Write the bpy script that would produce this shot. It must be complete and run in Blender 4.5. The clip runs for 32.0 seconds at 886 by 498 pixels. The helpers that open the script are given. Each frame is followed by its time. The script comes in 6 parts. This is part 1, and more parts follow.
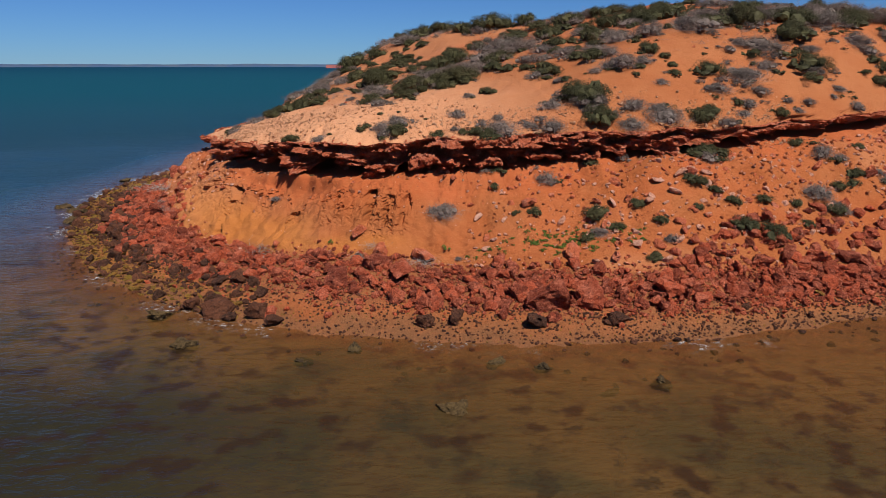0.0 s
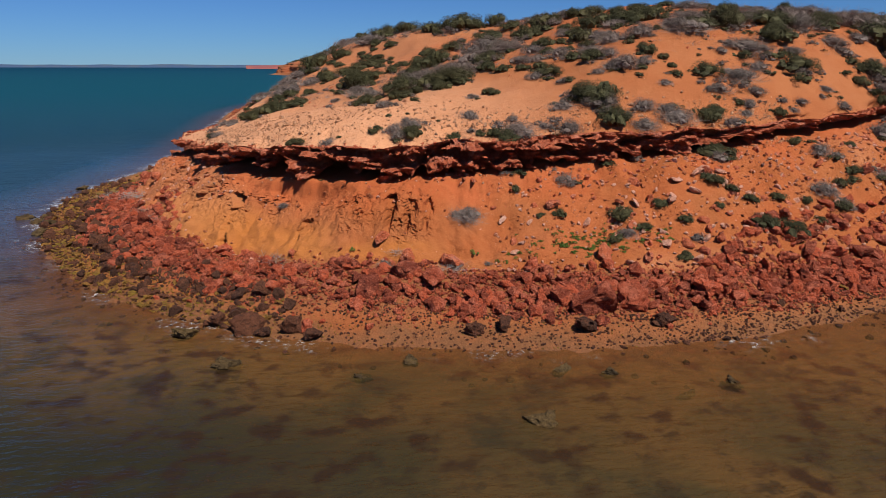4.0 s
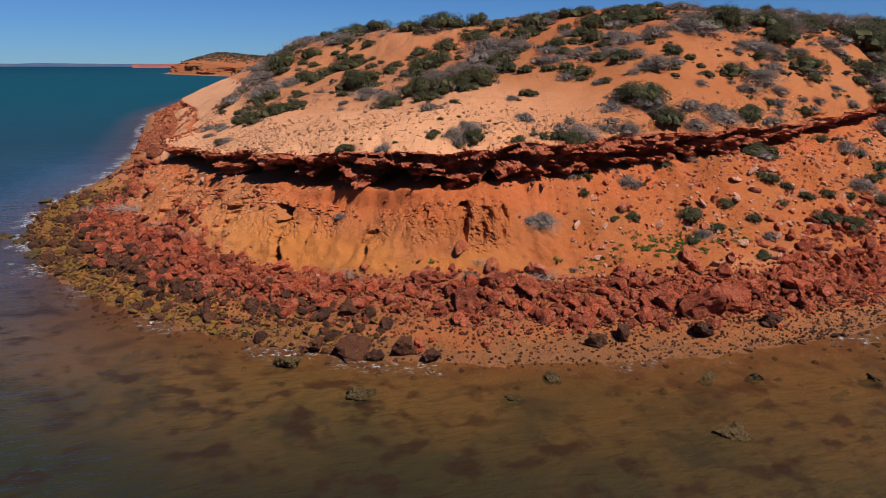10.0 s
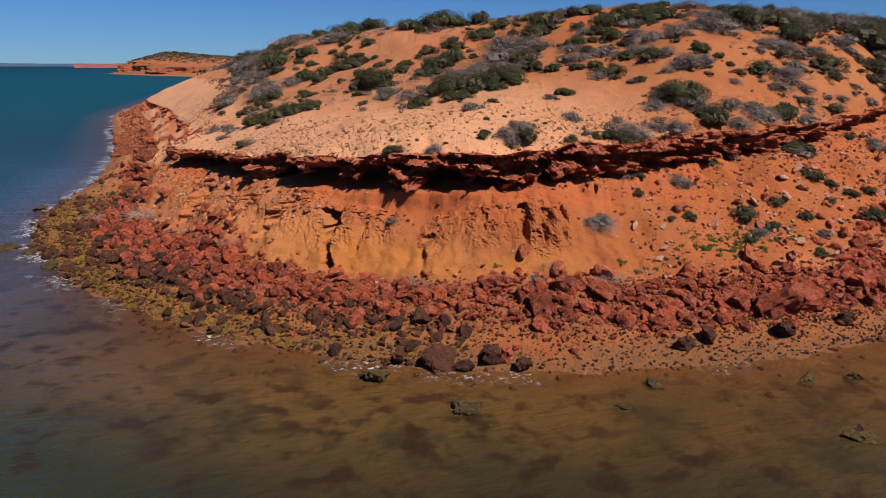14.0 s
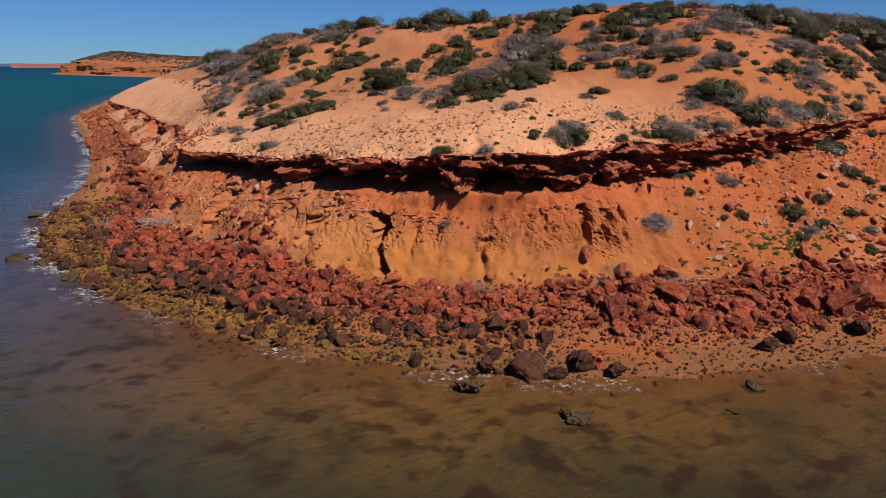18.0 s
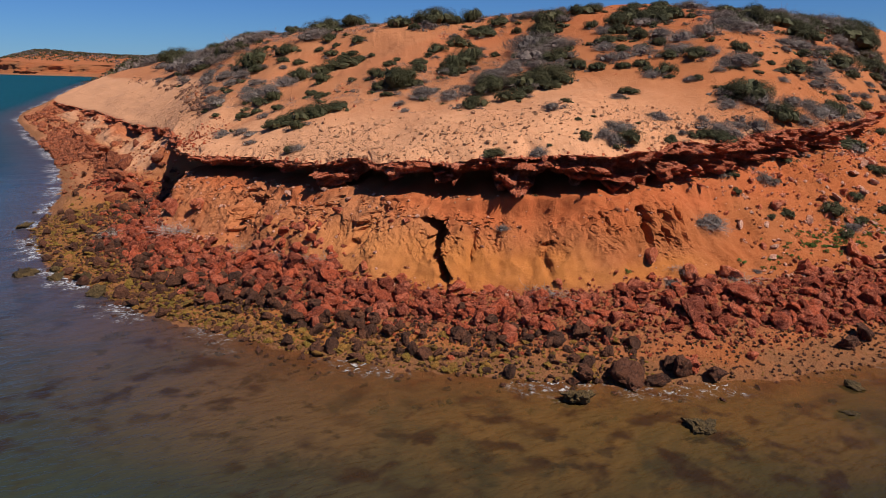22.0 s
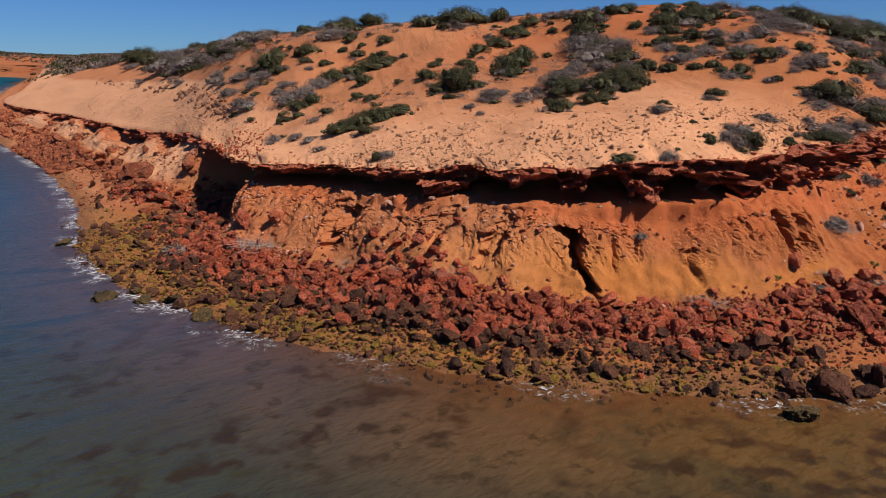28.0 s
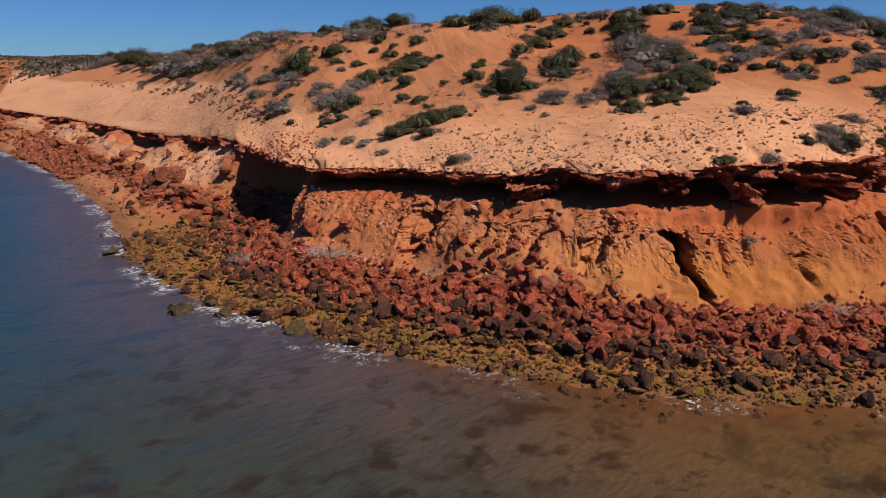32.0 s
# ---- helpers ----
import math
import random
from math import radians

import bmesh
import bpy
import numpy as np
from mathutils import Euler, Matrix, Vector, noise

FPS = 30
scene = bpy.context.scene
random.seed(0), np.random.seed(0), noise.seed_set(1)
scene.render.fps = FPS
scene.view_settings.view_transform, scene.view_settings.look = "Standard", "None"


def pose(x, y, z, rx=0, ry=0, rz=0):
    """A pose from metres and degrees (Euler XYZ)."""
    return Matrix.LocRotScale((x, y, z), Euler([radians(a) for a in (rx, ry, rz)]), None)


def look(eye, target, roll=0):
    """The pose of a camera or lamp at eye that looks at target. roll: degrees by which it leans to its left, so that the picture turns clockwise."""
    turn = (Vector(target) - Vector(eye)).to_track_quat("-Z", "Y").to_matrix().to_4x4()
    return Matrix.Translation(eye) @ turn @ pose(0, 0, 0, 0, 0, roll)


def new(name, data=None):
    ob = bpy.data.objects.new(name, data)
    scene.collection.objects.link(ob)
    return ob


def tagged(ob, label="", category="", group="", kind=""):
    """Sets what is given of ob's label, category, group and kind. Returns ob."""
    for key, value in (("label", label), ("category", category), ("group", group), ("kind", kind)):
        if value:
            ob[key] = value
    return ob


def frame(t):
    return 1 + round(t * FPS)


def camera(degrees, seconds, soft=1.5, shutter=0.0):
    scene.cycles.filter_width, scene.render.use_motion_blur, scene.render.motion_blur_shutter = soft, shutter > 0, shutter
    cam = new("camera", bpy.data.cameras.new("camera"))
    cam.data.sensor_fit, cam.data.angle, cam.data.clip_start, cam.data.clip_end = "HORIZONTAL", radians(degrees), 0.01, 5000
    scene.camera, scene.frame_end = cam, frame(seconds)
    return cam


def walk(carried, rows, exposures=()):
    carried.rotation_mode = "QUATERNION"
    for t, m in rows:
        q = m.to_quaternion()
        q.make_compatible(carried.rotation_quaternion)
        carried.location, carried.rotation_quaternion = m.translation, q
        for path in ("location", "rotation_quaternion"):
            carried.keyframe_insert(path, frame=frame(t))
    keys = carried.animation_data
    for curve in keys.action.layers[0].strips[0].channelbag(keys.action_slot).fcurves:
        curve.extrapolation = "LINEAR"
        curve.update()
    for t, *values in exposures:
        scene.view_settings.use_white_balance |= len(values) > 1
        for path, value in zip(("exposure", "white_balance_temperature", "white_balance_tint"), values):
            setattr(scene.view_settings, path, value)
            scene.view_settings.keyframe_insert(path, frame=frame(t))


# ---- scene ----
cam = camera(64.7, 32.0, soft=0.7)
METRES, EYE, TILT, LEAN, TURN = 46.0, 11.3, -14.75, 0.0, 0.0
ROWS = [
    (0.0, 0.0, 0.0, 0.0, -0.0, 0.0, 0.0),
    (0.5, -0.0131, 0.0033, 0.0006, -0.95, 0.01, 0.26),
    (1.0, -0.0258, 0.0068, 0.0012, -1.87, 0.02, 0.49),
    (1.5, -0.0384, 0.0101, 0.0017, -2.73, 0.0, 0.71),
    (2.0, -0.0517, 0.0132, 0.0027, -3.27, -0.02, 0.83),
    (2.5, -0.0661, 0.0163, 0.0034, -3.78, -0.0, 0.94),
    (3.0, -0.081, 0.0195, 0.0045, -4.35, -0.01, 1.07),
    (3.5, -0.0961, 0.0232, 0.0051, -5.12, -0.0, 1.26),
    (5.5, -0.1568, 0.0394, 0.0101, -8.44, -0.12, 2.07),
    (6.0, -0.1724, 0.0444, 0.0116, -9.19, -0.17, 2.26),
    (6.5, -0.1882, 0.0495, 0.0133, -10.1, -0.22, 2.5),
    (7.0, -0.2042, 0.055, 0.0151, -10.92, -0.26, 2.72),
    (7.5, -0.2199, 0.0607, 0.0168, -11.51, -0.3, 2.88),
    (8.0, -0.2355, 0.0668, 0.0186, -12.06, -0.32, 3.04),
    (8.5, -0.2509, 0.073, 0.0206, -12.61, -0.36, 3.18),
    (9.0, -0.2661, 0.0795, 0.0224, -13.07, -0.4, 3.3),
    (9.5, -0.2809, 0.086, 0.0242, -13.48, -0.42, 3.42),
    (10.0, -0.2953, 0.0927, 0.0259, -13.91, -0.44, 3.54),
    (10.5, -0.3093, 0.0994, 0.0275, -14.32, -0.48, 3.65),
    (11.0, -0.3228, 0.1062, 0.0292, -14.74, -0.52, 3.77),
    (11.5, -0.3361, 0.113, 0.0306, -15.18, -0.54, 3.89),
    (12.0, -0.3491, 0.1199, 0.0324, -15.62, -0.6, 4.01),
    (12.5, -0.3616, 0.1264, 0.0337, -16.1, -0.6, 4.14),
    (13.0, -0.3738, 0.1329, 0.0353, -16.66, -0.63, 4.28),
    (13.5, -0.3857, 0.1394, 0.0369, -17.18, -0.66, 4.41),
    (14.0, -0.3974, 0.1462, 0.0384, -17.67, -0.74, 4.53),
    (14.5, -0.4093, 0.1528, 0.0398, -18.15, -0.77, 4.64),
    (16.5, -0.4574, 0.1813, 0.0457, -20.05, -0.89, 5.12),
    (17.0, -0.4691, 0.1887, 0.0475, -20.52, -0.95, 5.24),
    (17.5, -0.4807, 0.1962, 0.0493, -20.99, -1.01, 5.36),
    (18.0, -0.4925, 0.2038, 0.0514, -21.46, -1.07, 5.46),
    (18.5, -0.5043, 0.2115, 0.0533, -21.97, -1.11, 5.59),
    (19.0, -0.5162, 0.2195, 0.0554, -22.55, -1.19, 5.72),
    (19.5, -0.5283, 0.2276, 0.0576, -23.35, -1.29, 5.9),
    (20.0, -0.5405, 0.2358, 0.0602, -24.1, -1.39, 6.07),
    (20.5, -0.5534, 0.2445, 0.0625, -24.81, -1.44, 6.23),
    (21.0, -0.5667, 0.2535, 0.0652, -25.41, -1.54, 6.37),
    (21.5, -0.5809, 0.2631, 0.068, -25.91, -1.59, 6.47),
    (22.0, -0.5952, 0.2732, 0.0712, -26.39, -1.68, 6.58),
    (22.5, -0.6095, 0.2833, 0.0744, -26.98, -1.74, 6.74),
    (23.0, -0.6234, 0.2937, 0.0772, -27.48, -1.77, 6.86),
    (23.5, -0.6367, 0.3041, 0.0808, -27.94, -1.88, 6.98),
    (24.0, -0.6502, 0.3148, 0.0839, -28.39, -1.95, 7.1),
    (24.5, -0.663, 0.3257, 0.0874, -28.81, -2.04, 7.22),
    (25.0, -0.676, 0.3366, 0.0901, -29.24, -2.11, 7.31),
    (25.5, -0.6885, 0.3474, 0.093, -29.76, -2.17, 7.43),
    (27.5, -0.7385, 0.3911, 0.1048, -31.29, -2.37, 7.77),
    (28.0, -0.7504, 0.4019, 0.1077, -31.58, -2.39, 7.84),
    (28.5, -0.7622, 0.4131, 0.1102, -31.86, -2.41, 7.88),
    (29.0, -0.774, 0.4244, 0.1128, -32.14, -2.41, 7.93),
    (29.5, -0.7856, 0.4357, 0.1158, -32.45, -2.45, 8.02),
    (30.0, -0.797, 0.4473, 0.1185, -32.77, -2.49, 8.1),
    (30.5, -0.8081, 0.4589, 0.1213, -33.08, -2.5, 8.16),
    (31.0, -0.8189, 0.4706, 0.1241, -33.33, -2.52, 8.22),
    (31.5, -0.8294, 0.4823, 0.1267, -33.59, -2.54, 8.28),
    (32.0, -0.8395, 0.494, 0.1295, -33.85, -2.56, 8.34),
]
walk(cam, [(t, pose(0, 0, EYE, TILT, LEAN, TURN) @ pose(METRES * x, METRES * y, METRES * z, 90 + pitch, roll, yaw)) for t, x, y, z, yaw, pitch, roll in ROWS])

# ---- world, sun, exposure ----
TO_SUN = Vector((0.29, -0.54, 0.79)).normalized()
SUN_ELEV = math.asin(TO_SUN.z)
world = bpy.data.worlds.new("world")
scene.world = world
world.use_nodes = True
wn, wl = world.node_tree.nodes, world.node_tree.links
wn.clear()
sky = wn.new("ShaderNodeTexSky")
sky.sky_type = "NISHITA"
sky.sun_disc = False
sky.sun_elevation = SUN_ELEV
sky.sun_rotation = math.atan2(TO_SUN.x, TO_SUN.y)
sky.air_density, sky.dust_density, sky.ozone_density = 1.0, 0.0, 4.0
sky.altitude = 1500
bg = wn.new("ShaderNodeBackground")
bg.inputs["Strength"].default_value = 0.045
wo = wn.new("ShaderNodeOutputWorld")
tint = wn.new("ShaderNodeMix")
tint.data_type, tint.blend_type = "RGBA", "MULTIPLY"
tint.inputs[0].default_value = 1.0
tint.inputs[7].default_value = (0.44, 0.78, 1.34, 1.0)
wl.new(sky.outputs[0], tint.inputs[6])
wl.new(tint.outputs[2], bg.inputs[0])
wl.new(bg.outputs[0], wo.inputs[0])

sun_data = bpy.data.lights.new("sun", "SUN")
sun_data.energy = 5.0
sun_data.angle = radians(0.55)
sun_data.color = (1.0, 0.93, 0.83)
sun = new("sun", sun_data)
sun.matrix_world = look((60, -40, 80), Vector((60, -40, 80)) - TO_SUN)
scene.view_settings.exposure = 0.28


from mathutils.bvhtree import BVHTree


# ---- numeric noise ----
def lattice(i, j, k, seed):
    h = (i.astype(np.int64) * 374761393 + j.astype(np.int64) * 668265263 + k.astype(np.int64) * 1274126177 + seed * 974711) & 0xFFFFFFFF
    h = ((h ^ (h >> 13)) * 1274126177) & 0xFFFFFFFF
    h = ((h ^ (h >> 16)) * 2246822519) & 0xFFFFFFFF
    return ((h ^ (h >> 15)) & 0xFFFFFF) / float(0x7FFFFF) - 1.0


def vnoise(x, y, z=0.0, seed=0):
    """Smooth value noise in -1..1 over arrays."""
    x, y, z = np.broadcast_arrays(np.atleast_1d(np.asarray(x, float)), np.asarray(y, float), np.asarray(z, float))
    i, j, k = np.floor(x), np.floor(y), np.floor(z)
    u, v, w = x - i, y - j, z - k
    u, v, w = u * u * (3 - 2 * u), v * v * (3 - 2 * v), w * w * (3 - 2 * w)
    out = 0
    for a in (0, 1):
        for b in (0, 1):
            for c in (0, 1):
                out = out + lattice(i + a, j + b, k + c, seed) * (u if a else 1 - u) * (v if b else 1 - v) * (w if c else 1 - w)
    return out


def fbm(x, y, z=0.0, octaves=4, seed=0, gain=0.5):
    total, amp = 0.0, 1.0
    for o in range(octaves):
        f = 2.03 ** o
        total = total + amp * vnoise(np.asarray(x) * f, np.asarray(y) * f, np.asarray(z) * f, seed + 17 * o)
        amp *= gain
    return total


def sstep(a, b, x):
    t = np.clip((x - a) / (b - a), 0, 1)
    return t * t * (3 - 2 * t)


# ---- materials ----
def shader(name):
    m = bpy.data.materials.new(name)
    m.use_nodes = True
    nt = m.node_tree
    nt.nodes.clear()
    out = nt.nodes.new("ShaderNodeOutputMaterial")
    bs = nt.nodes.new("ShaderNodeBsdfPrincipled")
    nt.links.new(bs.outputs[0], out.inputs[0])
    return m, nt, bs, out


def rgba(c):
    return (c[0], c[1], c[2], 1.0)


def mix(nt, fac, a, b, blend="MIX"):
    n = nt.nodes.new("ShaderNodeMix")
    n.data_type = "RGBA"
    n.blend_type = blend
    for idx, v in ((0, fac), (6, a), (7, b)):
        if isinstance(v, bpy.types.NodeSocket):
            nt.links.new(v, n.inputs[idx])
        else:
            n.inputs[idx].default_value = v if idx == 0 else rgba(v)
    return n.outputs[2]


def noise_tex(nt, scale, detail=4.0, rough=0.55, vector=None, distort=0.0):
    n = nt.nodes.new("ShaderNodeTexNoise")
    n.inputs["Scale"].default_value = scale
    n.inputs["Detail"].default_value = detail
    n.inputs["Roughness"].default_value = rough
    n.inputs["Distortion"].default_value = distort
    if vector is not None:
        nt.links.new(vector, n.inputs["Vector"])
    return n.outputs[0]


def ramp(nt, fac, lo, hi, a=0.0, b=1.0):
    n = nt.nodes.new("ShaderNodeMapRange")
    n.interpolation_type = "SMOOTHSTEP"
    nt.links.new(fac, n.inputs[0])
    for i, v in ((1, lo), (2, hi), (3, a), (4, b)):
        n.inputs[i].default_value = v
    return n.outputs[0]


def math_node(nt, op, a, b=0.0):
    n = nt.nodes.new("ShaderNodeMath")
    n.operation = op
    for i, v in ((0, a), (1, b)):
        if isinstance(v, bpy.types.NodeSocket):
            nt.links.new(v, n.inputs[i])
        else:
            n.inputs[i].default_value = v
    return n.outputs[0]


def bump(nt, bs, height, strength, distance):
    b = nt.nodes.new("ShaderNodeBump")
    b.inputs["Strength"].default_value = strength
    b.inputs["Distance"].default_value = distance
    nt.links.new(height, b.inputs["Height"])
    nt.links.new(b.outputs[0], bs.inputs["Normal"])
    return b


def place(nt):
    return nt.nodes.new("ShaderNodeNewGeometry").outputs["Position"]


def soil_material():
    """Dune sand and clay: attribute soil holds ochre, pale, red and a dark share (damp shore sand, painted shade
    between rubble, darker headland).
    """
    m, nt, bs, out = shader("soil")
    pos = place(nt)
    at = nt.nodes.new("ShaderNodeAttribute")
    at.attribute_name = "soil"
    sep = nt.nodes.new("ShaderNodeSeparateColor")
    nt.links.new(at.outputs["Color"], sep.inputs[0])
    ochre, pale, red, wet_shade = sep.outputs[0], sep.outputs[1], sep.outputs[2], at.outputs["Alpha"]
    big = noise_tex(nt, 0.35, 5, 0.6, pos)
    mid = noise_tex(nt, 2.3, 5, 0.65, pos)
    fine = noise_tex(nt, 14.0, 4, 0.7, pos)
    col = mix(nt, ramp(nt, big, 0.35, 0.65), (0.325, 0.092, 0.027), (0.36, 0.117, 0.040))
    col = mix(nt, ochre, col, (0.53, 0.190, 0.030))
    col = mix(nt, pale, col, (0.60, 0.305, 0.165))
    col = mix(nt, red, col, (0.43, 0.104, 0.034))
    col = mix(nt, wet_shade, col, (0.20, 0.085, 0.036))
    col = mix(nt, ramp(nt, mid, 0.48, 0.66, 0.0, 0.28), col, (0.40, 0.13, 0.045))
    col = mix(nt, ramp(nt, fine, 0.54, 0.66, 0.0, 0.16), col, (0.66, 0.31, 0.16))
    col = mix(nt, ramp(nt, fine, 0.44, 0.32, 0.0, 0.42), col, (0.20, 0.060, 0.024))
    grit = noise_tex(nt, 38.0, 3, 0.7, pos)
    col = mix(nt, ramp(nt, grit, 0.42, 0.30, 0.0, 0.34), col, (0.22, 0.065, 0.026))
    nt.links.new(col, bs.inputs["Base Color"])
    bs.inputs["Roughness"].default_value = 0.95
    bs.inputs["Specular IOR Level"].default_value = 0.15
    crumb = nt.nodes.new("ShaderNodeTexVoronoi")
    crumb.inputs["Scale"].default_value = 7.0
    nt.links.new(pos, crumb.inputs["Vector"])
    h = math_node(nt, "ADD", math_node(nt, "MULTIPLY", mid, 0.9), math_node(nt, "MULTIPLY", fine, 0.42))
    h = math_node(nt, "ADD", h, math_node(nt, "MULTIPLY", grit, 0.30))
    h = math_node(nt, "ADD", h, math_node(nt, "MULTIPLY", crumb.outputs[0], -0.08))
    h = math_node(nt, "MULTIPLY", h, math_node(nt, "SUBTRACT", 1.0, math_node(nt, "MULTIPLY", pale, 0.6)))
    bump(nt, bs, h, 0.8, 0.20)
    return m


def rock_material(name, base, dark, light, rough=0.9, stain=None, vary=0.75):
    m, nt, bs, out = shader(name)
    pos = place(nt)
    info = nt.nodes.new("ShaderNodeObjectInfo")
    geo = nt.nodes.new("ShaderNodeNewGeometry")
    rnd = math_node(nt, "FRACT", math_node(nt, "ADD", info.outputs["Random"], geo.outputs["Random Per Island"]))
    n1 = noise_tex(nt, 1.6, 5, 0.65, pos)
    n2 = noise_tex(nt, 6.5, 6, 0.75, pos)
    n3 = noise_tex(nt, 30.0, 3, 0.6, pos)
    col = mix(nt, ramp(nt, rnd, 0.0, 1.0, 0.0, vary), base, dark)
    soft = tuple(0.68 * p + 0.32 * q for p, q in zip(base, light))
    col = mix(nt, ramp(nt, n1, 0.48, 0.62, 0, 0.7), col, soft)
    col = mix(nt, ramp(nt, n2, 0.49, 0.40, 0, 0.62), col, dark)
    if stain:
        col = mix(nt, ramp(nt, noise_tex(nt, 1.3, 5, 0.65, pos), 0.47, 0.58, 0, 0.75), col, stain)
    col = mix(nt, ramp(nt, n3, 0.55, 0.68, 0, 0.40), col, light)
    col = mix(nt, ramp(nt, n3, 0.43, 0.35, 0, 0.3), col, dark)
    nt.links.new(col, bs.inputs["Base Color"])
    bs.inputs["Roughness"].default_value = rough
    bs.inputs["Specular IOR Level"].default_value = 0.25
    bump(nt, bs, math_node(nt, "ADD", n2, math_node(nt, "MULTIPLY", n3, 0.5)), 1.0, 0.26)
    return m


SOIL = soil_material()
ROCK_RED = rock_material("red_rock", (0.54, 0.100, 0.038), (0.12, 0.023, 0.012), (0.78, 0.33, 0.21), vary=0.78)
ROCK_CRUST = rock_material("crust_rock", (0.62, 0.150, 0.060), (0.24, 0.046, 0.020), (0.88, 0.50, 0.36), vary=0.3)
ROCK_COVE = rock_material("cove_rock", (0.40, 0.105, 0.042), (0.13, 0.034, 0.018), (0.60, 0.27, 0.15), vary=0.8)
ROCK_DARK = rock_material("dark_rock", (0.140, 0.048, 0.022), (0.038, 0.019, 0.012), (0.30, 0.12, 0.065), 0.8)
ROCK_ALGAE = rock_material("algae_rock", (0.36, 0.165, 0.030), (0.11, 0.058, 0.018), (0.42, 0.23, 0.055), 0.85, (0.23, 0.150, 0.018))
ROCK_PALE = rock_material("pale_rock", (0.72, 0.37, 0.26), (0.50, 0.18, 0.09), (0.86, 0.58, 0.45), vary=0.5)


def water_material():
    """Clear shallows over the bed, teal to deep blue farther out, lilac sky sheen painted in the cove; attribute sea:
    clearness, teal, deep.
    """
    m, nt, bs, out = shader("sea_water")
    pos = place(nt)
    at = nt.nodes.new("ShaderNodeAttribute")
    at.attribute_name = "sea"
    sep = nt.nodes.new("ShaderNodeSeparateColor")
    nt.links.new(at.outputs["Color"], sep.inputs[0])
    clear, teal, deep, left = sep.outputs[0], sep.outputs[1], sep.outputs[2], at.outputs["Alpha"]
    sh = nt.nodes.new("ShaderNodeAttribute")
    sh.attribute_name = "offshore"
    inshore = ramp(nt, sh.outputs["Fac"], 0.85, 0.25)
    patch = noise_tex(nt, 0.16, 4, 0.6, pos, 0.6)
    col = mix(nt, ramp(nt, patch, 0.4, 0.65), (0.150, 0.078, 0.023), (0.084, 0.058, 0.020))
    sx = nt.nodes.new("ShaderNodeSeparateXYZ")
    nt.links.new(pos, sx.inputs[0])
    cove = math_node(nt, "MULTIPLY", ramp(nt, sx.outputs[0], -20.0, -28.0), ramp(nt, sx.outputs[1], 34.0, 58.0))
    # lilac sky reflection on the cove water, put into the base colour
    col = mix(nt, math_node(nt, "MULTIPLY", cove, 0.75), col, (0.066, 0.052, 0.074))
    col = mix(nt, left, col, mix(nt, ramp(nt, sx.outputs[0], -12.0, -36.0), (0.022, 0.020, 0.011), (0.029, 0.038, 0.024)))
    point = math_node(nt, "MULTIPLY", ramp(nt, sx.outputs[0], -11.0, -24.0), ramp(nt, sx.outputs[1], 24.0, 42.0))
    # purple inshore at the point: sky sheen painted together with the reddish bed
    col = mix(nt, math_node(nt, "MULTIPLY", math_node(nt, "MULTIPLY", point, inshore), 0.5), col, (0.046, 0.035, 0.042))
    blot = noise_tex(nt, 0.33, 5, 0.62, pos, 0.4)
    weed = noise_tex(nt, 0.85, 4, 0.6, pos, 0.2)
    col = mix(nt, ramp(nt, blot, 0.53, 0.66, 0.0, 0.75), col, (0.030, 0.026, 0.014))
    col = mix(nt, math_node(nt, "MULTIPLY", ramp(nt, weed, 0.55, 0.66, 0.0, 0.75), ramp(nt, left, 0.3, 1.0, 1.0, 0.3)), col, (0.030, 0.022, 0.012))
    tuft = noise_tex(nt, 0.8, 2.5, 0.5, pos, 0.15)
    col = mix(nt, math_node(nt, "MULTIPLY", ramp(nt, tuft, 0.49, 0.66, 0.0, 0.85), ramp(nt, noise_tex(nt, 0.13, 3, 0.5, pos), 0.40, 0.52)), col, (0.026, 0.015, 0.009))
    col = mix(nt, teal, col, mix(nt, ramp(nt, sx.outputs[1], 50.0, 200.0), (0.008, 0.027, 0.043), (0.004, 0.052, 0.070)))
    swell_map = nt.nodes.new("ShaderNodeMapping")
    swell_map.inputs["Rotation"].default_value = (0, 0, 0.35)
    swell_map.inputs["Scale"].default_value = (0.35, 1.0, 1.0)
    nt.links.new(pos, swell_map.inputs[0])
    streak = noise_tex(nt, 0.42, 6, 0.7, swell_map.outputs[0], 0.5)
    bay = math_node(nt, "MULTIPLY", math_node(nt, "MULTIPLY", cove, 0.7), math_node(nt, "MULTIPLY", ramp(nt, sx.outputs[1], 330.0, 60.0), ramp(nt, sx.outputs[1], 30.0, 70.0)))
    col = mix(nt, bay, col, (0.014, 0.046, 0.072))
    # paler lilac sheen painted close to the cove shore
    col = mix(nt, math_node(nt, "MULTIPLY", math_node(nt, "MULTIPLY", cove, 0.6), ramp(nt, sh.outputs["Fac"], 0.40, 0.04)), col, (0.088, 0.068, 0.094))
    col = mix(nt, math_node(nt, "MULTIPLY", ramp(nt, streak, 0.50, 0.64, 0.0, 0.5), math_node(nt, "MAXIMUM", teal, cove)), col, (0.004, 0.036, 0.070))
    col = mix(nt, deep, col, (0.002, 0.028, 0.052))
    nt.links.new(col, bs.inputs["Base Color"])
    nt.links.new(ramp(nt, teal, 0.0, 1.0, 0.16, 0.5), bs.inputs["Roughness"])
    bs.inputs["Specular IOR Level"].default_value = 0.13
    bs.inputs["IOR"].default_value = 1.33
    lace = noise_tex(nt, 3.2, 5, 0.7, pos, 1.2)
    band = noise_tex(nt, 0.23, 3, 0.5, pos)
    band = math_node(nt, "ADD", band, math_node(nt, "MULTIPLY", cove, 0.075))
